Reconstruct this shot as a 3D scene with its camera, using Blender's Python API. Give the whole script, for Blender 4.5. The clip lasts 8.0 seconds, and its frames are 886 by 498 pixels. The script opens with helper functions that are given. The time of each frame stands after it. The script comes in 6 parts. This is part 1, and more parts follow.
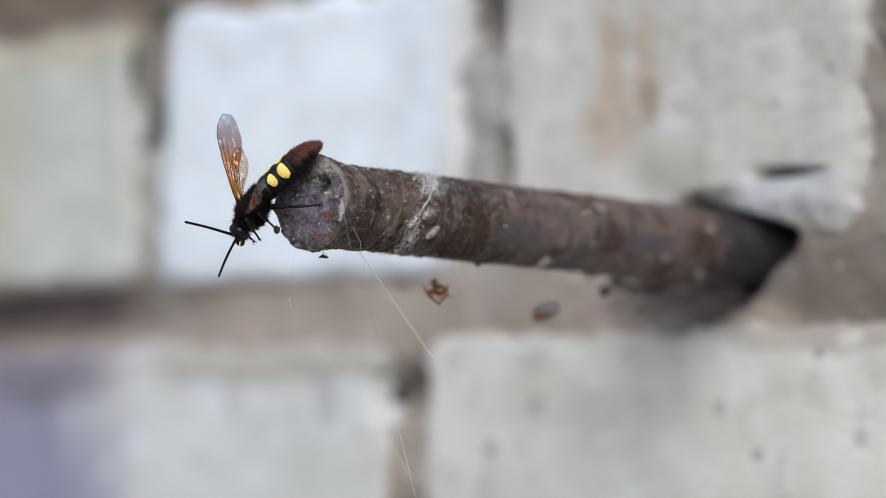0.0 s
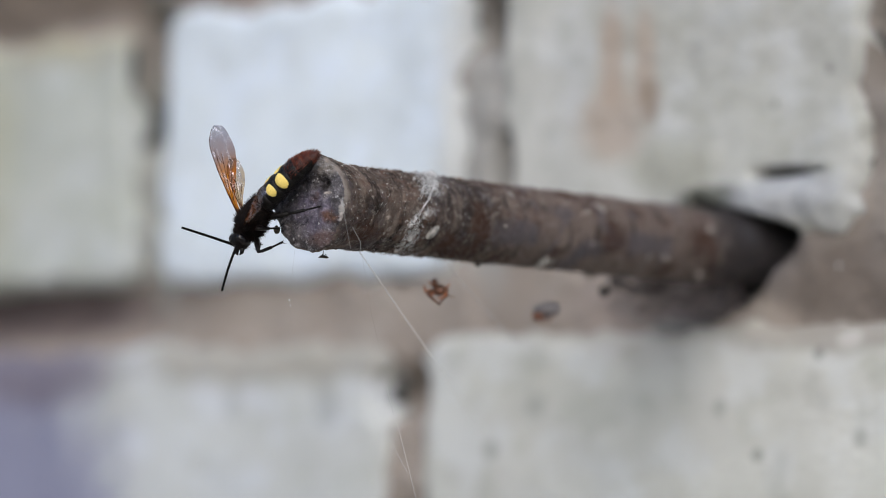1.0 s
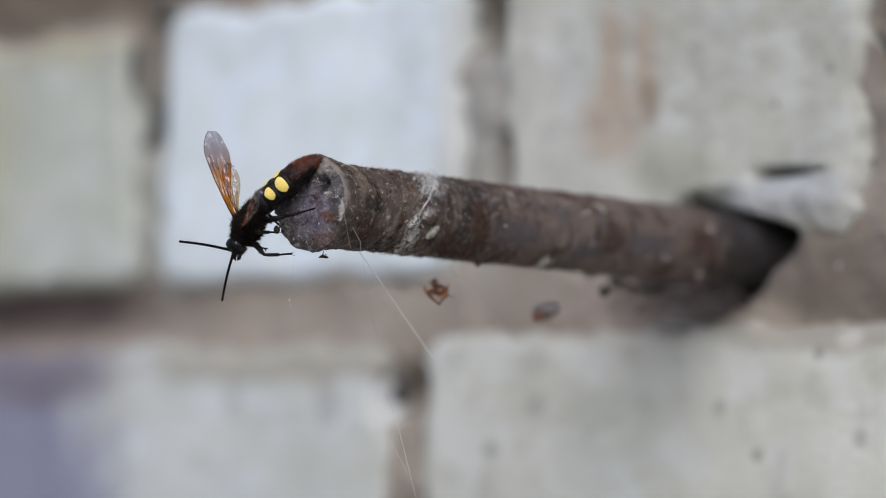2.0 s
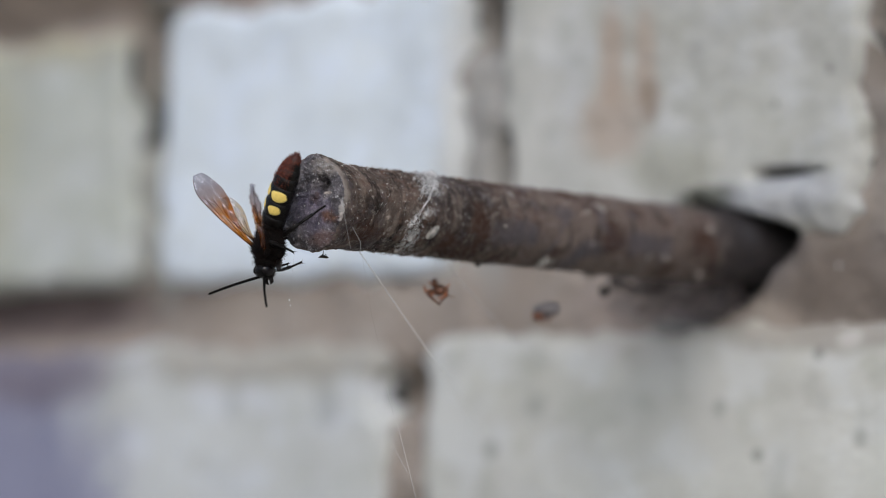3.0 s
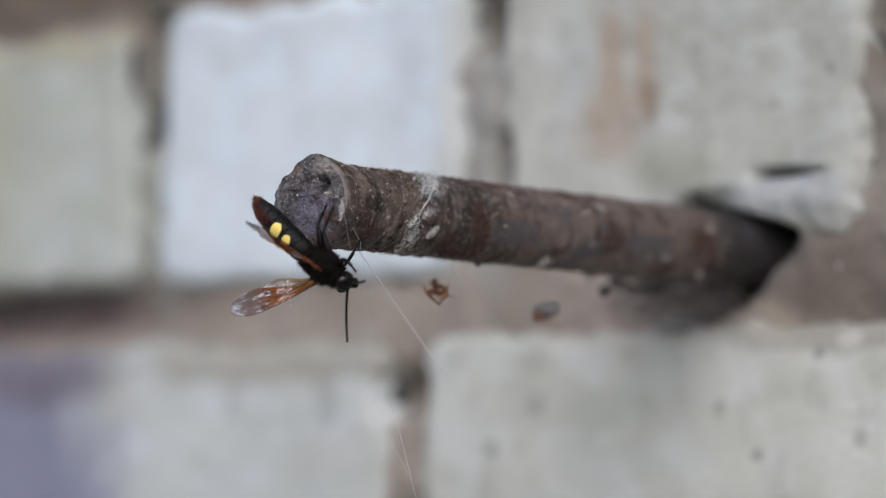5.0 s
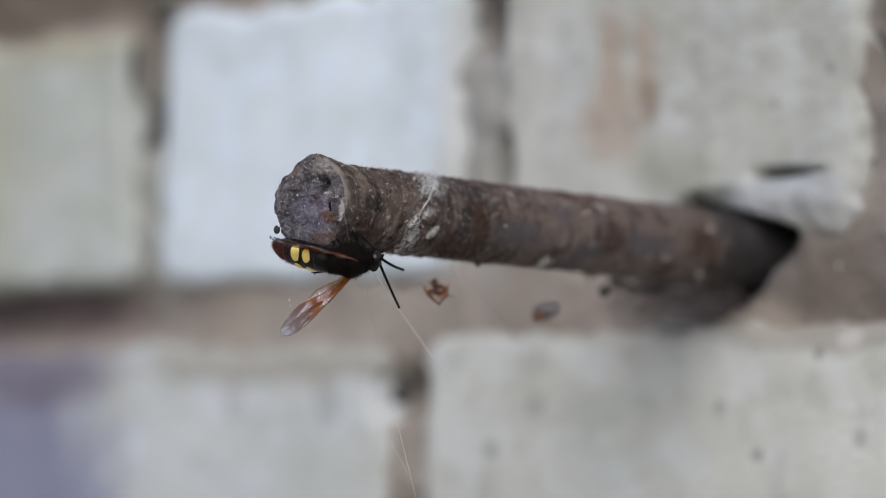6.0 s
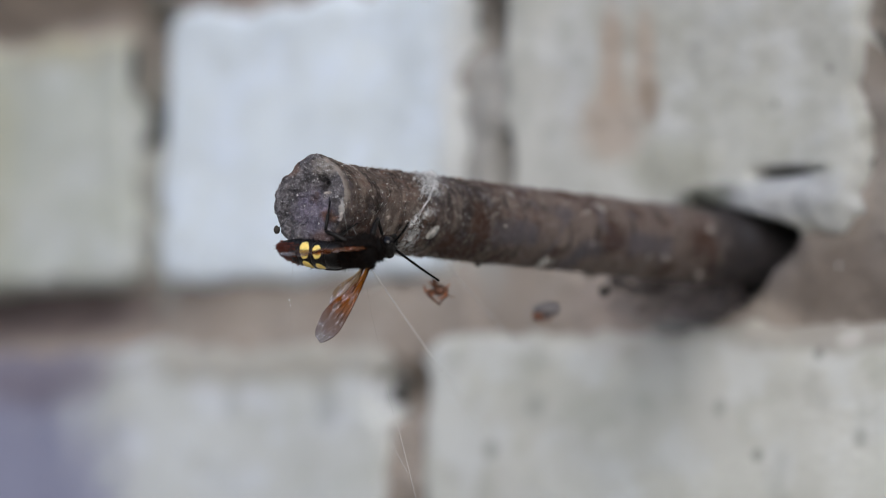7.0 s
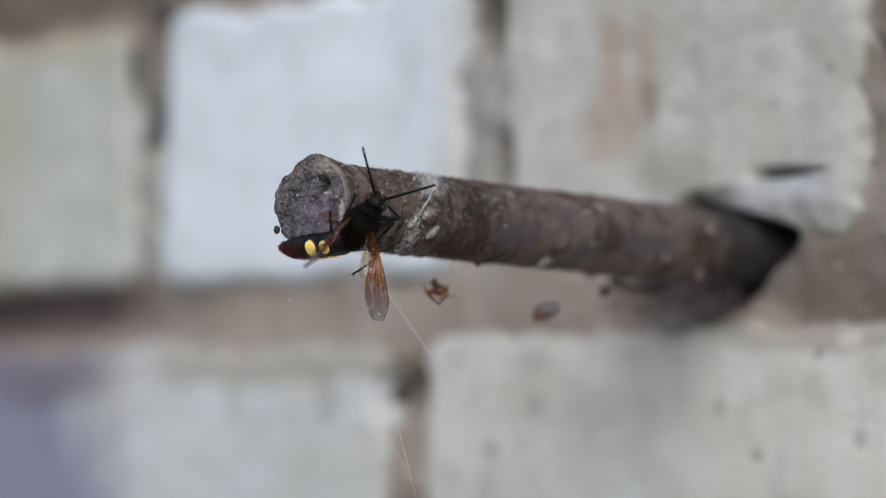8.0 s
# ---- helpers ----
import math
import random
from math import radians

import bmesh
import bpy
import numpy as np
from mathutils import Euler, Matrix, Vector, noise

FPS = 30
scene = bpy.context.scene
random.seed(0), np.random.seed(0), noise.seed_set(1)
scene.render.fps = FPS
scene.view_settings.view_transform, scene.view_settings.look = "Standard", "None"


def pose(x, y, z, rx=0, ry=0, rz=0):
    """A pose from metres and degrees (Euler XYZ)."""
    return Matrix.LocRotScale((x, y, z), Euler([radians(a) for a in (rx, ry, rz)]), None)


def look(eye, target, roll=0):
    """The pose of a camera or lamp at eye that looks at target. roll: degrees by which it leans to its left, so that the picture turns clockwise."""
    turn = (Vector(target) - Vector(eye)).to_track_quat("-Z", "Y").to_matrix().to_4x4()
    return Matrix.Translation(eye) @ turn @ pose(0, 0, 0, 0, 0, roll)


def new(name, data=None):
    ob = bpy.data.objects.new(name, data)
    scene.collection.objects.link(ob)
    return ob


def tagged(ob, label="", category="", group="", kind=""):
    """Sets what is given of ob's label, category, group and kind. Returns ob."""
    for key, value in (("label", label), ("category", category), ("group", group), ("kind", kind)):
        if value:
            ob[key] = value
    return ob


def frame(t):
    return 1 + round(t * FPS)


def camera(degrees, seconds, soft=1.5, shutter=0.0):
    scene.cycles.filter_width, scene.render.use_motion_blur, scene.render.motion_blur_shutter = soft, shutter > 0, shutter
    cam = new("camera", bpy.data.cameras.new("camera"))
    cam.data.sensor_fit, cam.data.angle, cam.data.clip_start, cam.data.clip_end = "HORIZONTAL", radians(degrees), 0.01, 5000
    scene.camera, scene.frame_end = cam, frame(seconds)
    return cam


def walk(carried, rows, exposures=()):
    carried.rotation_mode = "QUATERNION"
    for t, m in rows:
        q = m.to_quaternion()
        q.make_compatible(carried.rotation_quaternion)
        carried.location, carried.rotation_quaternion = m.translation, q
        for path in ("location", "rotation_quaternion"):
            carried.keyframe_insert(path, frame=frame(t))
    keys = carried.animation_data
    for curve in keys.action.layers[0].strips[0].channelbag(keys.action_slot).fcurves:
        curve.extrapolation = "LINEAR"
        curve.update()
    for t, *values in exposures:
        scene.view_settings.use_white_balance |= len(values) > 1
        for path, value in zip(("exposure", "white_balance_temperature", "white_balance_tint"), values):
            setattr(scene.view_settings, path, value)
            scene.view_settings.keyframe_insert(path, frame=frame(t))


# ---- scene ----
# ---- camera ----
EYE = Vector((0.65856, -0.90560, 1.32165))
cam = camera(12.26, 8.0, soft=0.65, shutter=0.0)
cam.data.dof.use_dof = True
cam.data.dof.focus_distance = 0.992
cam.data.dof.aperture_fstop = 5.4
CAM = Matrix.Translation(EYE) @ Euler((radians(93.9), 0, radians(40))).to_matrix().to_4x4()
walk(cam, [(0.0, CAM), (8.0, CAM)], [(0.0, 0.30, 6250, 9), (0.5, 0.24, 6250, 9), (1.0, 0.17, 6250, 9), (1.7, 0.08, 6250, 9), (3.5, 0.02, 6250, 9), (8.0, 0.02, 6250, 9)])

# ---- light: shaded daylight, broad soft light from above and the right ----
world = bpy.data.worlds.new("sky")
scene.world = world
world.use_nodes = True
wn = world.node_tree.nodes
sky = wn.new("ShaderNodeTexSky")
sky.sky_type, sky.sun_disc = "NISHITA", False
sky.sun_elevation, sky.sun_rotation = radians(40), radians(145)
sky.air_density, sky.dust_density = 1.0, 3.0
world.node_tree.links.new(sky.outputs[0], wn["Background"].inputs[0])
wn["Background"].inputs[1].default_value = 0.15
sun = new("sun", bpy.data.lights.new("sun", "SUN"))
sun.data.energy, sun.data.angle, sun.data.color = 1.0, radians(55), (0.96, 0.98, 1.0)
sun.matrix_world = look((0.27, -0.42, 0.33), (0, 0, 0))

Z0 = 1.4          # height of the bar's axis
TIP = -0.1711     # the bar's free end
MM = 0.001


# ---- materials ----
class Nodes:
    """A small builder for node materials."""

    def __init__(self, name, rough=0.8, metal=0.0, base=(0.5, 0.5, 0.5), spec=0.5):
        self.mat = bpy.data.materials.new(name)
        self.mat.use_nodes = True
        self.tree = self.mat.node_tree
        self.bsdf = self.tree.nodes["Principled BSDF"]
        self.bsdf.inputs["Roughness"].default_value = rough
        self.bsdf.inputs["Metallic"].default_value = metal
        self.bsdf.inputs["Specular IOR Level"].default_value = spec
        self.bsdf.inputs["Base Color"].default_value = (*base, 1)
        self.coord = self.tree.nodes.new("ShaderNodeTexCoord")

    def add(self, kind, **values):
        n = self.tree.nodes.new(kind)
        for k, v in values.items():
            setattr(n, k, v)
        return n

    def link(self, a, b):
        self.tree.links.new(a, b)

    def noise(self, scale, detail=4, rough=0.6, stretch=None, seed=0.0):
        n = self.add("ShaderNodeTexNoise")
        n.inputs["Scale"].default_value = scale
        n.inputs["Detail"].default_value = detail
        n.inputs["Roughness"].default_value = rough
        m = self.add("ShaderNodeMapping")
        m.inputs["Location"].default_value = (seed, seed * 0.7, -seed)
        if stretch:
            m.inputs["Scale"].default_value = stretch
        self.link(self.coord.outputs["Object"], m.inputs[0])
        self.link(m.outputs[0], n.inputs["Vector"])
        return n.outputs["Fac"]

    def ramp(self, fac, stops):
        r = self.add("ShaderNodeValToRGB")
        e = r.color_ramp.elements
        while len(e) < len(stops):
            e.new(0.5)
        for el, (p, c) in zip(e, stops):
            el.position = p
            el.color = (*c, 1) if not isinstance(c, float) else (c, c, c, 1)
        self.link(fac, r.inputs[0])
        return r.outputs[0]

    def mix(self, fac, a, b, blend="MIX"):
        m = self.add("ShaderNodeMix", data_type="RGBA", blend_type=blend)
        for sock, v in ((m.inputs[0], fac), (m.inputs[6], a), (m.inputs[7], b)):
            if isinstance(v, (int, float)):
                sock.default_value = v
            elif isinstance(v, tuple):
                sock.default_value = (*v, 1)
            else:
                self.link(v, sock)
        return m.outputs[2]

    def blob(self, centre, size, soft=0.5, wobble=0.0, scale=60.0):
        """1 inside an ellipsoid round centre, fading to 0."""
        m = self.add("ShaderNodeMapping", vector_type="POINT")
        m.inputs["Location"].default_value = [-c / s for c, s in zip(centre, size)]
        m.inputs["Scale"].default_value = [1 / s for s in size]
        self.link(self.coord.outputs["Object"], m.inputs[0])
        ln = self.add("ShaderNodeVectorMath", operation="LENGTH")
        self.link(m.outputs[0], ln.inputs[0])
        val = ln.outputs["Value"]
        if wobble:
            ma = self.add("ShaderNodeMath", operation="MULTIPLY_ADD")
            self.link(self.noise(scale, 5), ma.inputs[0])
            ma.inputs[1].default_value = wobble
            self.link(val, ma.inputs[2])
            val = ma.outputs[0]
        mr = self.add("ShaderNodeMapRange", interpolation_type="SMOOTHSTEP")
        mr.inputs["From Min"].default_value = 1.0 + wobble * 0.5
        mr.inputs["From Max"].default_value = 1.0 - soft + wobble * 0.5
        self.link(val, mr.inputs["Value"])
        return mr.outputs[0]

    def times(self, a, k):
        m = self.add("ShaderNodeMath", operation="MULTIPLY")
        self.link(a, m.inputs[0])
        if isinstance(k, float):
            m.inputs[1].default_value = k
        else:
            self.link(k, m.inputs[1])
        return m.outputs[0]

    def colour(self, c):
        self.link(c, self.bsdf.inputs["Base Color"])

    def roughness(self, c):
        self.link(c, self.bsdf.inputs["Roughness"])

    def bump(self, fac, dist, strength=1.0, into=None):
        b = self.add("ShaderNodeBump")
        b.inputs["Distance"].default_value = dist
        b.inputs["Strength"].default_value = strength
        self.link(fac, b.inputs["Height"])
        if into is not None:
            self.link(into, b.inputs["Normal"])
        self.link(b.outputs[0], self.bsdf.inputs["Normal"])
        return b.outputs[0]


def limewash(name, light, dark, tint, seed, stains_and_shade=(), pitted=0.75):
    """Old limewashed brick with stains and painted shade, each as (centre, size, colour, amount)."""
    n = Nodes(name, rough=0.9, spec=0.25)
    c = n.ramp(n.noise(28, 6, 0.62, seed=seed), [(0.3, dark), (0.62, light)])
    c = n.mix(n.ramp(n.noise(9, 3, seed=seed + 3), [(0.45, 0.0), (0.7, 0.6)]), c, tint)
    c = n.mix(n.ramp(n.noise(62, 4, 0.55, seed=seed + 11), [(0.50, 0.0), (0.60, 0.55)]), c, tuple(v * k for v, k in zip(light, (1.06, 1.08, 1.17))))
    c = n.mix(n.ramp(n.noise(75, 5, 0.6, seed=seed + 14), [(0.53, 0.0), (0.64, 0.4)]), c, tuple(v * k for v, k in zip(dark, (0.88, 0.88, 0.82))))
    streak = n.ramp(n.noise(40, 3, stretch=(1.6, 1, 0.16), seed=seed + 1), [(0.5, 0.0), (0.8, 0.5)])
    c = n.mix(streak, c, dark)
    pits = n.ramp(n.noise(52, 2, 0.5, seed=seed + 8), [(0.62, 0.0), (0.70, pitted)])
    c = n.mix(pits, c, (0.19, 0.19, 0.17))
    specks = n.ramp(n.noise(150, 3, 0.7, seed=seed + 5), [(0.66, 0.0), (0.74, 0.75)])
    c = n.mix(specks, c, (0.13, 0.13, 0.115))
    for centre, size, col, amount in stains_and_shade:
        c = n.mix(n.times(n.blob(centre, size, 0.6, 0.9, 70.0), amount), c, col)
    n.colour(c)
    b = n.bump(n.noise(45, 6, 0.6, seed=seed), 0.0006)
    n.bump(n.noise(420, 3, seed=seed), 0.0006, into=b)
    return n.mat


# the bar's soft shadow on the wall under its root, painted as dark blobs
BAR_SHADE = ((-0.031, 0, -0.017), (0.034, 0.5, 0.019), (0.27, 0.22, 0.21), 0.36)
BAR_SHADE_DEEP = ((-0.012, 0, -0.014), (0.017, 0.5, 0.010), (0.125, 0.10, 0.095), 0.6)
# contact shade over the bar where it enters the hole, painted on the brick
CREST_SHADE = ((-0.005, 0, 0.0120), (0.016, 0.5, 0.0052), (0.085, 0.088, 0.072), 0.9)
# the crack's inner shade, put into the brick colour as a dark streak
CRACK_SHADE = ((0.0150, 0, 0.0178), (0.0105, 0.5, 0.0022), (0.06, 0.058, 0.05), 0.75)
CHALK = ((0.020, 0, 0.011), (0.026, 0.5, 0.010), (0.34, 0.35, 0.375), 0.75)
WASH = limewash("limewash", (0.53, 0.54, 0.505), (0.40, 0.405, 0.37), (0.56, 0.56, 0.55), 20.0, [BAR_SHADE, ((0.0, 0, -0.022), (0.15, 0.5, 0.007), (0.36, 0.345, 0.31), 0.7), ((0.037, 0, -0.0265), (0.05, 0.5, 0.0062), (0.28, 0.255, 0.225), 0.7),
                 ((-0.0833, 0, -0.0555), (0.0032, 0.5, 0.0034), (0.17, 0.17, 0.155), 0.6),
                 ((0.0090, 0, -0.0582), (0.0026, 0.5, 0.0026), (0.17, 0.17, 0.155), 0.7),
                 ((0.0420, 0, -0.0540), (0.0036, 0.5, 0.0036), (0.17, 0.17, 0.155), 0.45),
                 ((0.0295, 0, -0.0313), (0.0022, 0.5, 0.0026), (0.17, 0.17, 0.155), 0.7),
                 ((-0.0031, 0, -0.0449), (0.0028, 0.5, 0.0030), (0.22, 0.22, 0.20), 0.5),
                 ((-0.0679, 0, -0.0437), (0.0036, 0.5, 0.0030), (0.28, 0.28, 0.26), 0.5),
                 ((0.0395, 0, -0.0278), (0.0055, 0.5, 0.0035), (0.60, 0.59, 0.57), 0.5)], pitted=0.2)
WASH_GREY = limewash("limewash_grey", (0.46, 0.465, 0.435), (0.33, 0.33, 0.30), (0.48, 0.48, 0.48), 2.0,
                     [BAR_SHADE, ((-0.019, 0, 0.021), (0.020, 0.5, 0.012), (0.30, 0.30, 0.245), 0.6), CREST_SHADE, CHALK, CRACK_SHADE,
                      ((-0.0405, 0, 0.035), (0.017, 0.5, 0.014), (0.36, 0.28, 0.22), 0.65),
                      ((-0.0400, 0, 0.054), (0.0062, 0.5, 0.020), (0.35, 0.27, 0.21), 0.65),
                      ((-0.0285, 0, 0.052), (0.0055, 0.5, 0.020), (0.35, 0.27, 0.21), 0.6),
                      ((-0.0265, 0, 0.040), (0.0055, 0.5, 0.009), (0.22, 0.16, 0.115), 0.65),
                      ((0.034, 0, 0.072), (0.014, 0.5, 0.004), (0.16, 0.155, 0.14), 0.7), ((0.0156, 0, 0.0362), (0.0018, 0.5, 0.0018), (0.17, 0.17, 0.155), 0.8), ((0.0330, 0, 0.0449), (0.0018, 0.5, 0.0024), (0.17, 0.17, 0.155), 0.6), ((-0.0093, 0, 0.0480), (0.0020, 0.5, 0.0020), (0.30, 0.30, 0.27), 0.6)], pitted=0.35)
WASH_BLUE = limewash("limewash_bluish", (0.615, 0.675, 0.73), (0.52, 0.575, 0.63), (0.645, 0.705, 0.76), 4.0,
                     [((-0.092, 0, 0.03), (0.016, 0.5, 0.08), (0.46, 0.46, 0.44), 0.75)], pitted=0.12)
WASH_GREEN = limewash("limewash_greenish", (0.45, 0.47, 0.445), (0.35, 0.37, 0.335), (0.42, 0.44, 0.415), 6.0,
                      [((-0.262, 0, 0.083), (0.06, 0.5, 0.022), (0.34, 0.31, 0.22), 0.8),
                       ((-0.290, 0, 0.040), (0.018, 0.5, 0.05), (0.38, 0.38, 0.29), 0.6)], pitted=0.25)
WASH_LOW = limewash("limewash_pale", (0.52, 0.545, 0.56), (0.42, 0.435, 0.42), (0.46, 0.47, 0.44), 10.0,
                    [((-0.290, 0, -0.066), (0.080, 0.5, 0.058), (0.18, 0.185, 0.28), 0.9),
                     ((-0.275, 0, -0.028), (0.060, 0.5, 0.016), (0.15, 0.135, 0.175), 0.9),
                     ((-0.165, 0, -0.026), (0.085, 0.5, 0.014), (0.32, 0.305, 0.27), 0.85)], pitted=0.4)


def mortar_material():
    n = Nodes("mortar", rough=0.95, spec=0.2)
    c = n.ramp(n.noise(22, 6, 0.65), [(0.3, (0.245, 0.207, 0.180)), (0.7, (0.36, 0.318, 0.283))])
    c = n.mix(n.ramp(n.noise(38, 5, seed=3.0), [(0.56, 0.0), (0.66, 0.4)]), c, (0.45, 0.435, 0.405))
    c = n.mix(n.times(n.blob((-0.285, 0, -0.010), (0.105, 0.5, 0.015), 0.7, 0.5), 0.95), c, (0.115, 0.090, 0.090))
    c = n.mix(n.times(n.blob((-0.30, 0, 0.090), (0.15, 0.5, 0.018), 0.5, 0.5), 0.9), c, (0.125, 0.10, 0.08))
    c = n.mix(n.times(n.blob((-0.2185, 0, 0.04), (0.014, 0.5, 0.06), 0.4), 0.95), c, (0.33, 0.335, 0.305))
    c = n.mix(n.times(n.blob((-0.0855, 0, 0.04), (0.013, 0.5, 0.06), 0.4), 0.9), c, (0.315, 0.312, 0.30))
    c = n.mix(n.times(n.blob((0.045, 0, -0.012), (0.045, 0.5, 0.020), 0.6, 0.6), 0.85), c, (0.15, 0.126, 0.108))
    c = n.mix(n.times(n.blob((0.047, 0, 0.04), (0.010, 0.5, 0.06), 0.6, 0.6), 0.8), c, (0.225, 0.203, 0.185))
    # shade under the bar and in its hole, painted into the mortar colour
    for centre, size, col, amount in (BAR_SHADE, BAR_SHADE_DEEP, ((0.0, 0, 0.0), (0.03, 0.5, 0.022), (0.125, 0.122, 0.13), 0.8)):
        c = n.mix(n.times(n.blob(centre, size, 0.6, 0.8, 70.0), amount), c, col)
    n.colour(c)
    b = n.bump(n.noise(60, 6, 0.7), 0.004)
    n.bump(n.noise(500, 3), 0.0008, into=b)
    return n.mat


def bed_material():
    """Bare brick sides with old mortar, darkened to paint in the joints' shade."""
    n = Nodes("shaded_bare_brick_side", rough=0.95, spec=0.15)
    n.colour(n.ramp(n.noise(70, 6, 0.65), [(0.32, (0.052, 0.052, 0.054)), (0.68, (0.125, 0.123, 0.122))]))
    n.bump(n.noise(160, 6, 0.7), 0.0015)
    return n.mat


BED = bed_material()
SLATE, RED = (0.165, 0.150, 0.172), (0.10, 0.052, 0.038)


def rust_material():
    n = Nodes("rust", rough=0.85, metal=0.0, spec=0.3)
    c = n.ramp(n.noise(120, 8, 0.72), [(0.36, (0.022, 0.016, 0.013)), (0.47, (0.100, 0.071, 0.060)), (0.62, (0.27, 0.208, 0.175))])
    c = n.mix(n.ramp(n.noise(330, 5, 0.65, (1, 0.5, 1), 5.0), [(0.50, 0.0), (0.60, 0.75)]), c, (0.215, 0.132, 0.102))
    c = n.mix(n.ramp(n.noise(50, 4, seed=9.0), [(0.50, 0.0), (0.64, 0.75)]), c, (0.195, 0.172, 0.185))
    c = n.mix(n.times(n.blob((0.0075, 0.010, -0.0055), (0.006, 0.0085, 0.0055), 0.7, 0.9, 300.0), 0.7), c, (0.085, 0.045, 0.033))
    c = n.mix(n.times(n.blob((0.0065, 0.050, -0.001), (0.012, 0.019, 0.013), 0.6, 0.9, 200.0), 0.8), c, (0.062, 0.046, 0.042))
    c = n.mix(n.ramp(n.noise(520, 6, 0.75, (1, 0.7, 1), 2.0), [(0.56, 0.0), (0.61, 0.75)]), c, (0.42, 0.375, 0.325))
    c = n.mix(n.ramp(n.noise(480, 6, 0.75, (1, 0.6, 1), 12.0), [(0.58, 0.0), (0.66, 0.7)]), c, (0.028, 0.020, 0.017))
    # near-white specks: dust grains and painted glints
    c = n.mix(n.ramp(n.noise(1100, 2, 0.5, seed=15.0), [(0.665, 0.0), (0.70, 0.95)]), c, (0.78, 0.76, 0.73))
    for centre, size in (((0.0080, 0.0012, 0.0085), (0.0060, 0.0026, 0.0046)), ((0.0108, 0.0008, 0.003), (0.0030, 0.0020, 0.0052))):
        c = n.mix(n.times(n.blob(centre, size, 0.5, 1.0, 420.0), 0.88), c, (0.50, 0.44, 0.395))
    c = n.mix(n.times(n.blob((0.0, 0.116, 0.0), (0.05, 0.062, 0.05), 0.4, 0.5, 60.0), 0.65), c, (0.31, 0.245, 0.222))
    c = n.mix(n.ramp(n.noise(330, 4, 0.6, (0.35, 1.5, 0.35), 23.0), [(0.54, 0.0), (0.62, 0.5)]), c, (0.33, 0.265, 0.22))
    c = n.mix(n.ramp(n.noise(300, 4, 0.6, (0.4, 1.4, 0.4), 27.0), [(0.56, 0.0), (0.64, 0.75)]), c, (0.026, 0.018, 0.015))
    # scale in red-brown and slate patches, and grains of lime
    away = n.blob((0.0, 0.115, 0.0), (0.05, 0.085, 0.05), 0.2)
    c = n.mix(n.times(n.ramp(n.noise(95, 3, 0.55, seed=31.0), [(0.55, 0.0), (0.63, 0.75)]), away), c, (0.105, 0.052, 0.036))
    c = n.mix(n.times(n.ramp(n.noise(110, 3, 0.55, seed=37.0), [(0.56, 0.0), (0.62, 0.75)]), away), c, (0.185, 0.165, 0.185))
    for centre, size, col in (((0.0094, 0.0680, -0.0039), (0.006, 0.0126, 0.0046), SLATE),
                              ((0.0081, 0.0985, -0.0062), (0.006, 0.0092, 0.0035), SLATE),
                              ((0.0094, 0.1198, -0.0040), (0.006, 0.0115, 0.0050), SLATE),
                              ((0.0095, 0.1073, -0.0036), (0.006, 0.0080, 0.0055), RED),
                              ((0.0100, 0.1447, -0.0021), (0.006, 0.0080, 0.0060), RED),
                              ((0.0067, 0.0862, -0.0077), (0.006, 0.0040, 0.0022), RED),
                              ((0.0043, 0.0642, 0.0092), (0.006, 0.0069, 0.0040), RED),
                              ((0.0071, 0.0114, -0.0073), (0.006, 0.0080, 0.0040), RED),
                              ((0.0065, 0.0439, -0.0079), (0.006, 0.0069, 0.0035), RED)):
        c = n.mix(n.times(n.blob(centre, size, 0.7, 1.0, 220.0), 0.75), c, col)
    c = n.mix(n.times(n.ramp(n.noise(140, 2, 0.5, seed=44.0), [(0.70, 0.0), (0.74, 0.9)]), away), c, (0.62, 0.58, 0.53))
    # root end darkened: the hole's shade painted into the rust colour
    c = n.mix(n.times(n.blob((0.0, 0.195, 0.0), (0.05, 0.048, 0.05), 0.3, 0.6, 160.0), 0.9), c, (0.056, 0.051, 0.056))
    c = n.mix(n.times(n.blob((0.0085, 0.168, 0.001), (0.006, 0.007, 0.005), 0.7, 0.9, 260.0), 0.6), c, (0.11, 0.105, 0.115))
    n.colour(c)
    n.roughness(n.ramp(n.noise(700, 3, seed=4.0), [(0.35, 0.38), (0.6, 0.9)]))
    b = n.bump(n.noise(110, 8, 0.75), 0.0040)
    b = n.bump(n.noise(330, 4, 0.6, (0.35, 1.5, 0.35), 23.0), 0.0012, into=b)
    n.bump(n.noise(1100, 5, 0.75), 0.0013, into=b)
    return n.mat


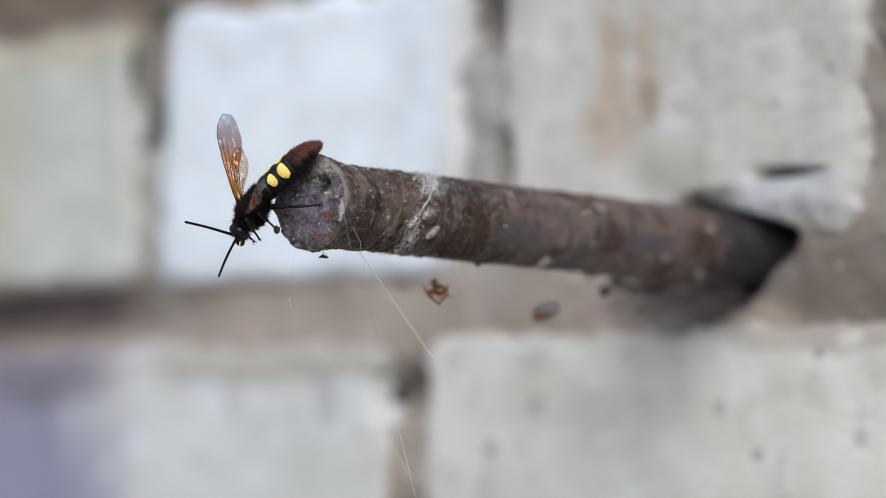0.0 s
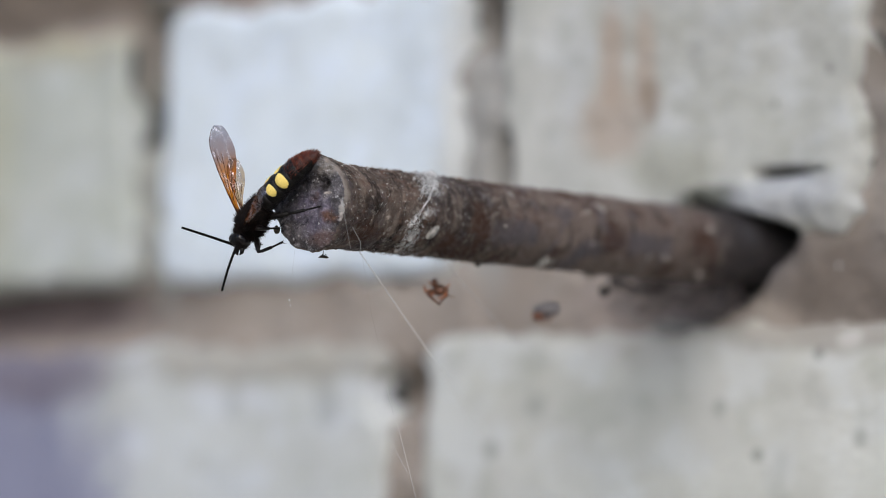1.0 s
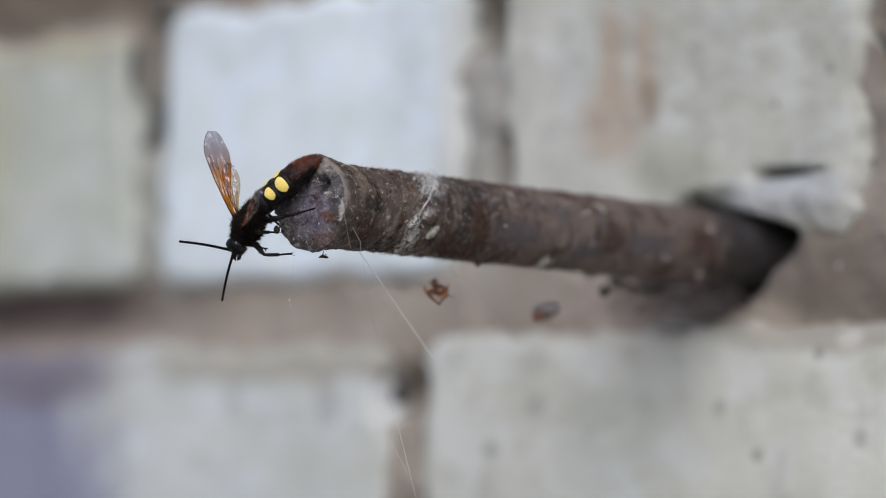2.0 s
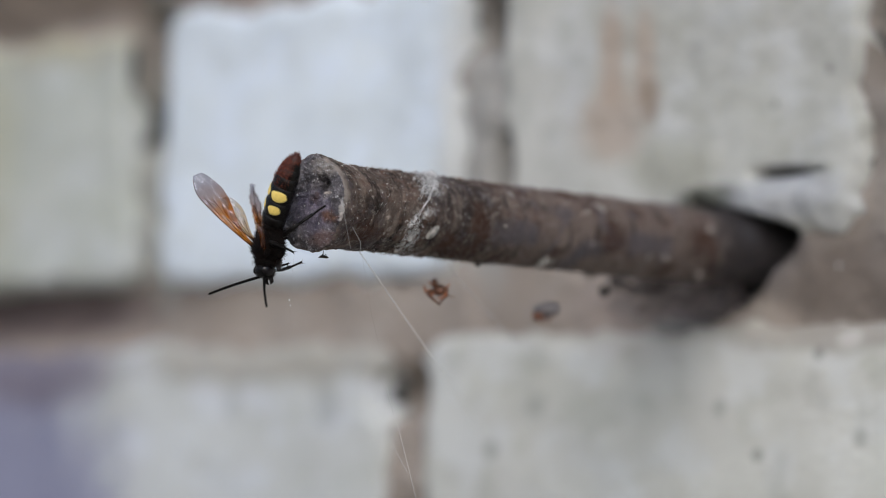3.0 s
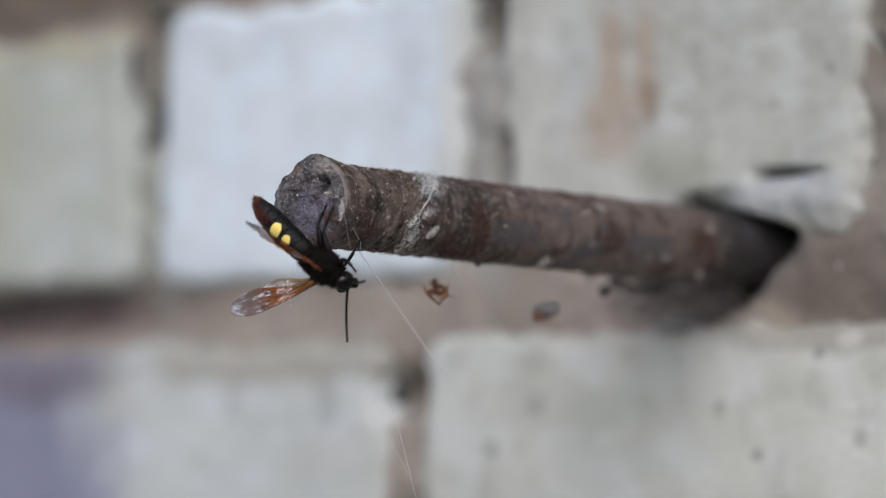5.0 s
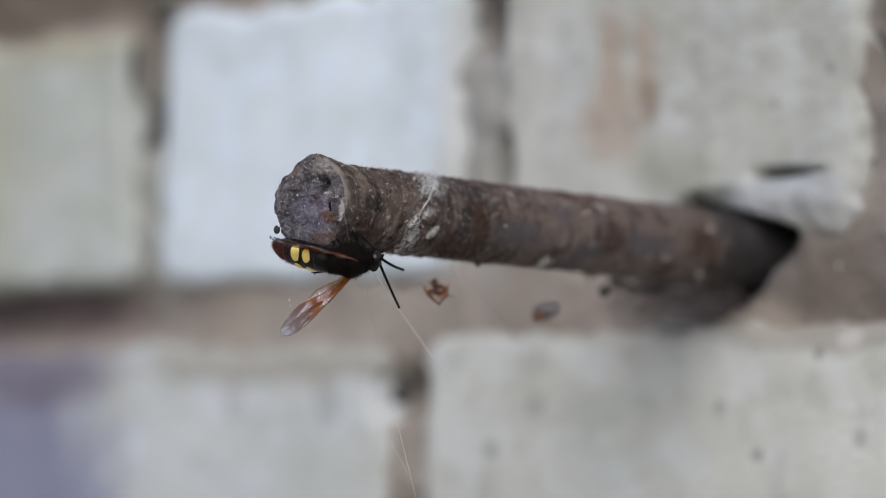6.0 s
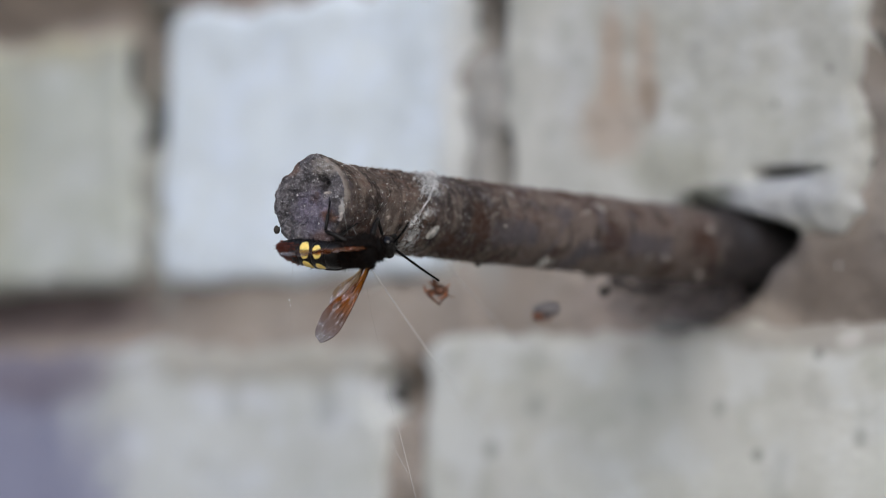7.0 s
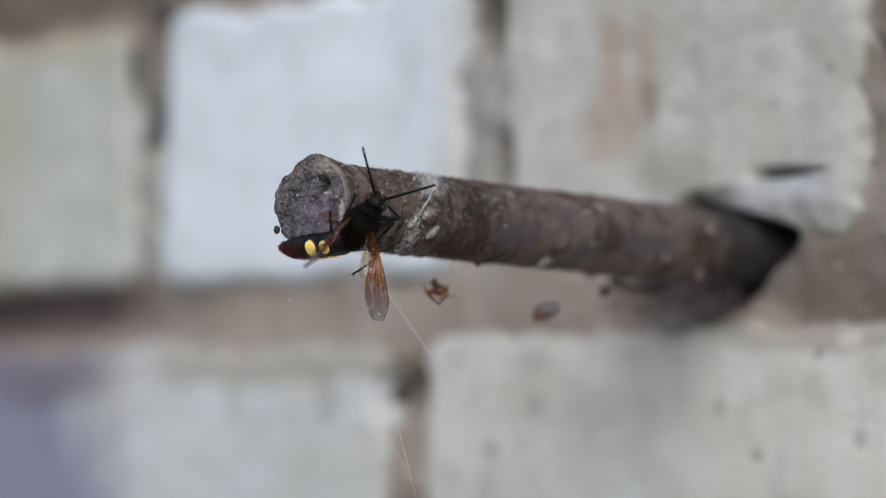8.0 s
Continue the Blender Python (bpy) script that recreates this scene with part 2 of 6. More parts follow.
def broken_face_material():
    n = Nodes("torn_steel", rough=0.6, metal=0.15, spec=0.5)
    c = n.ramp(n.noise(260, 7, 0.72), [(0.36, (0.040, 0.036, 0.040)), (0.5, (0.145, 0.132, 0.146)), (0.64, (0.34, 0.315, 0.335))])
    violet = n.ramp(n.noise(300, 7, 0.7, seed=5.0), [(0.36, (0.085, 0.073, 0.115)), (0.64, (0.38, 0.335, 0.455))])
    c = n.mix(n.times(n.blob((0.00179, 0, -0.00226), (0.0085, 0.5, 0.0070), 0.6, 0.7, 300.0), 0.85), c, violet)
    c = n.mix(n.ramp(n.noise(150, 4, seed=3.0), [(0.58, 0.0), (0.7, 0.7)]), c, (0.12, 0.055, 0.03))
    c = n.mix(n.times(n.blob((0.0070, 0, -0.0035), (0.0028, 0.5, 0.0022), 0.6, 0.8, 500.0), 0.8), c, (0.20, 0.085, 0.04))
    c = n.mix(n.times(n.blob((0.01045, 0, -0.00242), (0.0009, 0.5, 0.0034), 0.4, 1.2, 500.0), 0.9), c, (0.62, 0.58, 0.55))
    c = n.mix(n.times(n.blob((-0.0060, 0, 0.0082), (0.0042, 0.5, 0.0022), 0.6, 1.1, 500.0), 0.7), c, (0.30, 0.19, 0.15))
    c = n.mix(n.times(n.blob((0.0060, 0, 0.0088), (0.0066, 0.5, 0.0036), 0.6, 0.9, 400.0), 0.8), c, (0.40, 0.36, 0.33))
    # the chipped hollow, its shade put into the colour
    c = n.mix(n.times(n.blob((0.0054, 0, 0.00393), (0.0021, 0.5, 0.0014), 0.5, 0.6, 500.0), 0.9), c, (0.026, 0.020, 0.020))
    c = n.mix(n.times(n.blob((0.0063, 0, 0.00212), (0.0014, 0.5, 0.0005), 0.5, 1.2, 700.0), 0.85), c, (0.60, 0.54, 0.50))
    c = n.mix(n.times(n.blob((0.0050, 0, -0.0090), (0.0060, 0.5, 0.0030), 0.7, 0.9, 400.0), 0.55), c, (0.24, 0.13, 0.115))
    c = n.mix(n.ramp(n.noise(520, 6, 0.75, seed=21.0), [(0.58, 0.0), (0.63, 0.7)]), c, (0.014, 0.012, 0.015))
    # glints of the steel grains, painted into the base colour as pale specks
    painted_glint = n.times(n.ramp(n.noise(1100, 4, 0.65, seed=7.0), [(0.615, 0.0), (0.64, 0.95)]), n.ramp(n.noise(180, 3, seed=31.0), [(0.42, 0.25), (0.58, 1.0)]))
    c = n.mix(painted_glint, c, (0.82, 0.82, 0.84))
    c = n.mix(n.ramp(n.noise(2100, 2, 0.5, seed=17.0), [(0.64, 0.0), (0.67, 0.5)]), c, (0.62, 0.60, 0.66))
    n.colour(c)
    n.roughness(n.ramp(n.noise(900, 2, seed=2.0), [(0.35, 0.28), (0.6, 0.8)]))
    b = n.bump(n.noise(300, 8, 0.75), 0.0022)
    n.bump(n.noise(1600, 4, 0.7), 0.0006, into=b)
    return n.mat


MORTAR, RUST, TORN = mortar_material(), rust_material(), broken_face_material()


def plain(name, base, rough=0.6, vary=0.35, scale=900.0, dist=0.0002, spec=0.5, coat=0.0):
    n = Nodes(name, rough=rough, spec=spec)
    dark = tuple(v * (1 - vary) for v in base)
    light = tuple(min(1, v * (1 + vary)) for v in base)
    n.colour(n.ramp(n.noise(scale, 4), [(0.3, dark), (0.7, light)]))
    n.bump(n.noise(scale * 2, 4), dist)
    n.bsdf.inputs["Coat Weight"].default_value = coat
    return n.mat


BLACK = plain("black_cuticle", (0.004, 0.0033, 0.0033), 0.30, 0.4, 1500, 0.0002, 0.22)
BLACK_DULL = plain("black_velvet", (0.004, 0.0034, 0.0034), 0.6, 0.4, 1500, 0.0003, 0.08)
HAIR_DARK = plain("dark_hair", (0.013, 0.0085, 0.007), 0.6, 0.4, 800, 0.0001, 0.07)
HAIR_RED = plain("red_brown_hair", (0.115, 0.025, 0.012), 0.5, 0.6, 800, 0.0001, 0.3)
RED_CUTICLE = plain("red_brown_cuticle", (0.040, 0.0085, 0.005), 0.34, 0.5, 900, 0.0003, 0.4)
YELLOW = plain("yellow_spot", (0.84, 0.64, 0.17), 0.45, 0.12, 700, 0.00005)
EYE_MAT = plain("compound_eye", (0.006, 0.005, 0.006), 0.14, 0.2, 3000, 0.00002, 0.35)
SPIDER_BROWN = plain("spider_brown", (0.30, 0.105, 0.042), 0.5, 0.5, 900)
SPIDER_DARK = plain("spider_dark", (0.105, 0.042, 0.021), 0.4, 0.5, 900)
HUSK = plain("husk_brown", (0.16, 0.06, 0.03), 0.5, 0.5, 500)
HUSK_GREY = plain("husk_grey", (0.13, 0.12, 0.125), 0.4, 0.5, 500)
SILK_DIRTY = plain("dusty_silk", (0.60, 0.60, 0.61), 0.8, 0.5, 400)
LIME = plain("lime_fleck", (0.33, 0.30, 0.275), 0.9, 0.5, 900)
CRUMB = plain("crumb", (0.03, 0.025, 0.02), 0.8, 0.4, 900)
COCOON = plain("pale_cocoon", (0.25, 0.24, 0.225), 0.85, 0.5, 900, 0.0004)


def silk_material(alpha, name):
    n = Nodes(name, rough=0.3, base=(0.85, 0.85, 0.85))
    n.bsdf.inputs["Alpha"].default_value = alpha
    return n.mat


SILK = silk_material(0.42, "silk")
SILK_FAINT = silk_material(0.13, "silk_faint")
FILM = silk_material(0.3, "web_film")


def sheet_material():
    """A thin dark grey film, thicker in some places than in others."""
    n = Nodes("dark_thin_sheet", rough=0.9, spec=0.1)
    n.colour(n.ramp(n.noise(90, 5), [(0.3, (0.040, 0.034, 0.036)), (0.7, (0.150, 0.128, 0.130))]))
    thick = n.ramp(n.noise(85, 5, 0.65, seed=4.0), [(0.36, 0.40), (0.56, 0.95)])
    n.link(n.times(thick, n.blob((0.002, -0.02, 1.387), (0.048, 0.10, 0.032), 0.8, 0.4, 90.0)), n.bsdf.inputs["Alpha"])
    return n.mat


SHEET = sheet_material()


def wing_material(name, tints, glass, body):
    """Amber at the root, smoky and clear towards the tip; a thin crinkled glossy film."""
    n = Nodes(name, rough=0.10, spec=0.5)
    n.bsdf.inputs["IOR"].default_value = 1.55
    sep = n.add("ShaderNodeSeparateXYZ")
    n.link(n.coord.outputs["Object"], sep.inputs[0])
    add = n.add("ShaderNodeMath", operation="MULTIPLY_ADD")
    n.link(n.noise(350, 3), add.inputs[0])
    add.inputs[1].default_value = 0.006
    n.link(sep.outputs[0], add.inputs[2])
    mr = n.add("ShaderNodeMapRange")
    mr.inputs["From Max"].default_value = 0.028
    n.link(add.outputs[0], mr.inputs["Value"])
    f = mr.outputs[0]
    n.colour(n.ramp(f, list(zip((0.1, 0.45, 0.60, 0.85), tints))))
    n.bump(n.noise(650, 4, 0.6, (0.45, 1, 1)), 0.0022)
    clear = n.add("ShaderNodeBsdfTransparent")
    n.link(n.ramp(f, list(zip((0.1, 0.45, 0.60, 0.85), glass))), clear.inputs[0])
    mixer = n.add("ShaderNodeMixShader")
    n.link(n.ramp(f, [(0.3, body[0]), (0.75, body[1])]), mixer.inputs[0])
    n.link(clear.outputs[0], mixer.inputs[1])
    n.link(n.bsdf.outputs[0], mixer.inputs[2])
    sheen = n.add("ShaderNodeBsdfGlossy")
    sheen.inputs["Color"].default_value = (0.86, 0.89, 1.0, 1)
    sheen.inputs["Roughness"].default_value = 0.14
    n.link(n.bsdf.inputs["Normal"].links[0].from_socket, sheen.inputs["Normal"])
    glints = n.add("ShaderNodeMixShader")
    patchy = n.ramp(n.noise(420, 4, 0.65, (0.5, 1.3, 1), 3.0), [(0.50, 0.01), (0.59, 0.62)])
    n.link(n.times(patchy, n.ramp(f, [(0.15, 0.2), (0.45, 0.9), (0.8, 0.55)])), glints.inputs[0])
    n.link(mixer.outputs[0], glints.inputs[1])
    n.link(sheen.outputs[0], glints.inputs[2])
    n.link(glints.outputs[0], n.tree.nodes["Material Output"].inputs[0])
    return n.mat


WING = wing_material("forewing_film", [(0.50, 0.135, 0.009), (0.52, 0.150, 0.014), (0.13, 0.060, 0.045), (0.13, 0.12, 0.138)],
                     [(0.72, 0.24, 0.010), (0.80, 0.29, 0.016), (0.50, 0.33, 0.27), (0.63, 0.60, 0.65)], (0.22, 0.36))
WING_HIND = wing_material("hindwing_film", [(0.16, 0.05, 0.010), (0.15, 0.075, 0.035), (0.12, 0.10, 0.09), (0.12, 0.11, 0.11)],
                          [(0.80, 0.50, 0.20), (0.82, 0.66, 0.48), (0.80, 0.75, 0.72), (0.82, 0.79, 0.78)], (0.20, 0.20))
VEIN = plain("wing_vein", (0.06, 0.022, 0.008), 0.18, 0.4, 600)


# ---- mesh helpers ----
def part(name, bm, material, parent=None, label=""):
    """Link a bmesh as one mesh object, under a thing or a part."""
    me = bpy.data.meshes.new(name)
    bmesh.ops.recalc_face_normals(bm, faces=bm.faces)
    bm.to_mesh(me)
    bm.free()
    me.polygons.foreach_set("use_smooth", [True] * len(me.polygons))
    for m in material if isinstance(material, (list, tuple)) else [material]:
        me.materials.append(m)
    ob = new(name, me)
    ob.parent = parent
    return tagged(ob, label)


def loft(bm, rings, caps=True):
    """Skin a list of closed rings of points; returns the rings of vertices."""
    made = [[bm.verts.new(p) for p in ring] for ring in rings]
    n = len(made[0])
    for a, b in zip(made, made[1:]):
        for i in range(n):
            bm.faces.new((a[i], a[(i + 1) % n], b[(i + 1) % n], b[i]))
    if caps:
        bm.faces.new(made[0][::-1])
        bm.faces.new(made[-1])
    return made


def tube(bm, points, radii, sides=8):
    """A tapered round tube along points."""
    pts = [Vector(p) for p in points]
    rings = []
    for i, p in enumerate(pts):
        d = (pts[min(i + 1, len(pts) - 1)] - pts[max(i - 1, 0)]).normalized()
        u = d.orthogonal().normalized() if i == 0 else (u - d * u.dot(d)).normalized()
        v = d.cross(u)
        r = radii[i] if isinstance(radii, (list, tuple)) else radii
        rings.append([p + (u * math.cos(a) + v * math.sin(a)) * r for a in (2 * math.pi * k / sides for k in range(sides))])
    return loft(bm, rings)


def ovoid(bm, centre, size, seg=24, rings=14, turn=None, shape=None):
    """An egg with half-axes size, shaped by a function of its unit direction."""
    turn = turn or Matrix.Identity(3)
    made = []
    for j in range(1, rings):
        th = math.pi * j / rings
        ring = []
        for i in range(seg):
            ph = 2 * math.pi * i / seg
            d = Vector((math.cos(th), math.sin(th) * math.cos(ph), math.sin(th) * math.sin(ph)))
            k = shape(d) if shape else 1.0
            ring.append(Vector(centre) + turn @ Vector((d.x * size[0] * k, d.y * size[1] * k, d.z * size[2] * k)))
        made.append(ring)
    made = loft(bm, made, caps=False)
    for ring, sx in ((made[0], 1), (made[-1], -1)):
        k = shape(Vector((sx, 0, 0))) if shape else 1.0
        tip = bm.verts.new(Vector(centre) + turn @ Vector((sx * size[0] * k, 0, 0)))
        n = len(ring)
        for i in range(n):
            bm.faces.new((tip, ring[(i + 1) % n], ring[i]) if sx > 0 else (tip, ring[i], ring[(i + 1) % n]))


def hairs(bm, roots, length, lean, rng, width=0.00007):
    """Fine tapering bristles at (place, normal), leaning towards lean."""
    for p, n in roots:
        d = (n + lean + Vector([rng.gauss(0, 0.25) for _ in range(3)])).normalized()
        s = d.orthogonal().normalized()
        w = d.cross(s)
        ln = length * rng.uniform(0.5, 1.2)
        base = [bm.verts.new(p + (s * math.cos(a) + w * math.sin(a)) * width) for a in (0, 2.1, 4.2)]
        tip = bm.verts.new(p + d * ln - n * ln * 0.15)
        for i in range(3):
            bm.faces.new((base[i], base[(i + 1) % 3], tip))


def surface_points(ob, count, rng, keep=None):
    """Random places and normals on a mesh object, in its own space."""
    polys = [p for p in ob.data.polygons if keep is None or keep(p.center, p.normal)]
    total = [p.area for p in polys]
    out = []
    for p in rng.choices(polys, total, k=count):
        vs = [ob.data.vertices[i].co for i in p.vertices]
        a, b = sorted((rng.random(), rng.random()))
        out.append((vs[0] * a + vs[1] * (b - a) + vs[2] * (1 - b), p.normal.copy()))
    return out


# ---- the wall and the ground ----
def wear(x, z):
    """How far the masonry is broken away round the bar, in metres."""
    u, w = x - 0.003, z + 0.0035
    u, w = u * 0.966 - w * 0.259, w * 0.966 + u * 0.259
    r = (abs(u / 0.0225) ** 2.4 + abs(w / 0.0130) ** 2.4) ** (1 / 2.4)
    r = max(r, 0.97 + ((x - 0.004) - (z + 0.0128)) * 0.62 / 0.010)
    r = max(r, 0.97 + (z - 0.0127 + 0.29 * (x + 0.0152)) / 0.0045)   # the lip's straight lower edge
    r += 0.16 * noise.noise(Vector((x * 90, 0.3, z * 90))) + 0.10 * noise.noise(Vector((x * 260, 1.3, z * 260)))
    deep = 0.012 + 0.022 / (1 + math.exp(-(x - 0.004) / 0.004))
    y = deep / (1 + math.exp(min(60.0, (r - 0.97) * 16)))
    # a crack above the lip, and the lip bulging below it
    k = z - 0.0176 - 0.03 * (x - 0.0225)
    ragged = 0.0006 * noise.noise(Vector((x * 260, 6, z * 120)))
    y += 0.0075 * math.exp(-((x - 0.0195) / 0.0110) ** 4 - ((k + ragged) / (0.0011 - 0.060 * (x - 0.0215))) ** 2)
    y -= (0.0034 + 0.001 * noise.noise(Vector((x * 200, 3, z * 200)))) * math.exp(-((x - 0.021) / 0.019) ** 4 - ((k + 0.0075) / 0.0058) ** 2)
    # gaps where the pointing has fallen out
    for px, pz, sx, sz, deep in ((-0.2210, 0.0596, 0.0066, 0.018, 0.06), (-0.0872, 0.0676, 0.0060, 0.0080, 0.05),
                                 (-0.0800, 0.0250, 0.0036, 0.008, 0.03), (-0.1185, -0.0385, 0.0088, 0.0062, 0.017), (0.0505, 0.0520, 0.0040, 0.011, 0.04)):
        y += deep * math.exp(-((x - px) / sx) ** 4 - ((z - pz) / sz) ** 4)
    return y


def build_wall():
    xs = sorted(set([round(v, 4) for v in list(np.arange(-0.34, 0.101, 0.003))] + [-1.0, -0.7, -0.5, 0.2, 0.4, 0.7, 1.0]))
    zs = sorted(set([round(v, 4) for v in list(np.arange(-0.13, 0.131, 0.003))] + [-1.4, -1.0, -0.6, -0.3, 0.25, 0.45, 0.70]))
    bm = bmesh.new()
    front = {}
    for i, x in enumerate(xs):
        for j, z in enumerate(zs):
            y = 0.0035 + 0.003 * noise.noise(Vector((x * 40, 1.7, z * 40))) + 0.002 * noise.noise(Vector((x * 130, 4.1, z * 130)))
            y += 0.012 * math.exp(-((x + 0.31) / 0.09) ** 2 - ((z + 0.012) / 0.011) ** 2)
            front[i, j] = bm.verts.new((x, y + wear(x, z), z))
    for i in range(len(xs) - 1):
        for j in range(len(zs) - 1):
            bm.faces.new((front[i, j], front[i + 1, j], front[i + 1, j + 1], front[i, j + 1]))
    # sides and back
    ni, nj = len(xs) - 1, len(zs) - 1
    loop = [(i, 0) for i in range(ni)] + [(ni, j) for j in range(nj)] + [(i, nj) for i in range(ni, 0, -1)] + [(0, j) for j in range(nj, 0, -1)]
    back = [bm.verts.new((front[k].co.x, 0.25, front[k].co.z)) for k in loop]
    for a in range(len(loop)):
        b = (a + 1) % len(loop)
        bm.faces.new((front[loop[b]], front[loop[a]], back[a], back[b]))
    bm.faces.new(back[::-1])
    bmesh.ops.recalc_face_normals(bm, faces=bm.faces)
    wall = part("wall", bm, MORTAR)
    wall.location = (0, 0, Z0)
    return tagged(wall, "old brick wall with limewashed bricks and brown crumbling mortar", "wall", kind="structure")


def brick_bm(x0, x1, z0, z1, fine, seed, ragged=0.0028, broken=False):
    """One worn brick: rounded, uneven face at y = 0, sides running back into the wall."""
    bm = bmesh.new()
    step = (0.0009 if x0 == -0.082 else 0.0022) if fine else 0.03
    nx, nz = max(4, round((x1 - x0) / step)), max(3, round((z1 - z0) / step))
    soft = 0.006
    grid = {}
    for i in range(nx + 1):
        for j in range(nz + 1):
            u, w = i / nx, j / nz
            if not fine:  # crowd the rows to the rounded rim
                u = (0, 0.02, *[0.02 + 0.96 * k / (nx - 2) for k in range(1, nx - 2)], 0.98, 1)[i] if nx > 3 else u
                w = (0, 0.04, *[0.04 + 0.92 * k / (nz - 2) for k in range(1, nz - 2)], 0.96, 1)[j] if nz > 3 else w
            x, z = x0 + (x1 - x0) * u, z0 + (z1 - z0) * w
            ex, ez = min(x - x0, x1 - x), min(z - z0, z1 - z)
            corner = 0.010
            e = min(ex, ez, corner - math.hypot(max(0, corner - ex), max(0, corner - ez)) if fine else 1)
            if fine:   # chipped arris
                e -= 0.0035 * max(0.0, noise.noise(Vector((x * 85, seed * 1.7, z * 85)))) + 0.0016 * noise.noise(Vector((x * 210, seed, z * 210)))
            e = max(e, -0.004)
            y = soft - math.sqrt(max(0, soft ** 2 - max(0, soft - e) ** 2)) + max(0, -e) * 1.5
            s = Vector((x * 55 + seed, seed, z * 55))
            y += (0.0010 * noise.noise(s) + 0.0003 * noise.noise(s * 3.7)) if fine else (0.0016 * noise.noise(s) + 0.0007 * noise.noise(s * 3.7))
            x += ragged * noise.noise(Vector((seed, z * 70, x * 20)))
            z += ragged * noise.noise(Vector((x * 60, seed + 5, z * 20)))
            if broken:
                y += wear(x, z)
            grid[i, j] = bm.verts.new((x, y, z))
    for i in range(nx):
        for j in range(nz):
            bm.faces.new((grid[i, j], grid[i + 1, j], grid[i + 1, j + 1], grid[i, j + 1]))
    loop = [(i, 0) for i in range(nx)] + [(nx, j) for j in range(nz)] + [(i, nz) for i in range(nx, 0, -1)] + [(0, j) for j in range(nz, 0, -1)]
    back = [bm.verts.new((grid[k].co.x, 0.10, grid[k].co.z)) for k in loop]
    for a in range(len(loop)):
        b = (a + 1) % len(loop)
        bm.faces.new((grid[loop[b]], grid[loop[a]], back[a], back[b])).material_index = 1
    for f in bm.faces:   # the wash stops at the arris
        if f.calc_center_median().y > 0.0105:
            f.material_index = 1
    return bm


def build_bricks(wall):
    # the courses beside the bar
    near = [
        (-0.345, -0.2265, -0.004, 0.0765, WASH_GREEN), (-0.2165, -0.0945, -0.006, 0.080, WASH_BLUE),
        (-0.082, 0.044, 0.001, 0.080, WASH_GREY), (0.0535, 0.176, 0.001, 0.080, WASH),
        (-0.367, -0.1225, -0.099, -0.0225, WASH_LOW),
        (-0.1115, 0.146, -0.099, -0.0215, WASH),
    ]
    for k, (x0, x1, z0, z1, mat) in enumerate(near):
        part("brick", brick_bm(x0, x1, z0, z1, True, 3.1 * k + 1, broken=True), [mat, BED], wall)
    # the rest of the wall
    shared = {}
    for row in range(-14, 7):
        header = row % 2 == 0
        pitch = 0.133 if header else 0.266
        z0 = row * 0.1 + 0.001
        start = -0.345 if header else -0.367
        for col in range(-8, 12):
            x0 = start + col * pitch
            x1 = x0 + pitch - 0.012
            if x0 < -0.99 or x1 > 0.99 or (row == 0 and -0.346 < x0 < 0.1) or (row == -1 and x1 > -0.36 and x0 < 0.14):
                continue
            kind = (header, random.randrange(3))
            if kind not in shared:
                ob = part("brick", brick_bm(0, pitch - 0.012, 0, 0.079, False, 17 + 5 * kind[1]), [WASH, BED], wall)
                shared[kind] = ob.data
            else:
                ob = new("brick", shared[kind])
                ob.parent = wall
            ob.location = (x0, 0, z0)


def build_ground():
    bm = bmesh.new()
    n = 24
    xs = [math.copysign(abs(k / n) ** 3 * 300, k) for k in range(-n, n + 1)]
    vs = [[bm.verts.new((x, y, 0.01 * noise.noise(Vector((x, y, 0))) - 0.012)) for y in xs] for x in xs]
    for i in range(2 * n):
        for j in range(2 * n):
            bm.faces.new((vs[i][j], vs[i + 1][j], vs[i + 1][j + 1], vs[i][j + 1]))
    # unseen ground, kept pale to throw fill light up under the bar
    g = Nodes("pale_bounce_ground", rough=0.95, spec=0.2)
    g.colour(g.ramp(g.noise(6, 8, 0.7), [(0.3, (0.27, 0.235, 0.19)), (0.7, (0.42, 0.375, 0.31))]))
    g.bump(g.noise(40, 8, 0.7), 0.01)
    tagged(part("ground", bm, g.mat), "unseen ground at the foot of the wall, pale to bounce fill light", "ground", kind="structure")


# ---- the iron bar ----
def bar_radius(s, a):
    """Radius at s metres from the free end, at angle a round the axis (0: along x, 90 degrees: up)."""
    def bump(at, wide):
        d = (a - radians(at) + math.pi) % (2 * math.pi) - math.pi
        return math.exp(-(d / radians(wide)) ** 2)
    r = 0.0100
    flare = math.exp(-(s / 0.007) ** 2)
    r += flare * (0.0010 + 0.0010 * bump(86, 15) - 0.0008 * bump(124, 24) + 0.0009 * bump(180, 24) + 0.0007 * bump(280, 40) + 0.0005 * bump(20, 30))
    p = Vector((math.cos(a) * 10, math.sin(a) * 10, s * 1000))
    r += flare * (0.00018 * noise.noise(p * 0.35) + 0.00022 * noise.noise(p * 0.8))
    r += 0.0002 * noise.noise(p * 0.10) + 0.0002 * noise.noise(p * 0.16) + 0.00025 * noise.noise(p * 0.45) + 0.00022 * noise.noise(p * 1.1)
    pit = noise.noise(p * 0.75 + Vector((2, 9, 4)))
    r -= 0.00045 * max(0.0, pit - 0.28)
    scale_edge = noise.noise(p * 0.30 + Vector((7, 3, 1))) + 0.3 * noise.noise(p * 1.3)
    return r + 0.00028 * min(1.0, max(0.0, (scale_edge - 0.08) * 9)) + 0.00016 * noise.noise(p * 2.4)


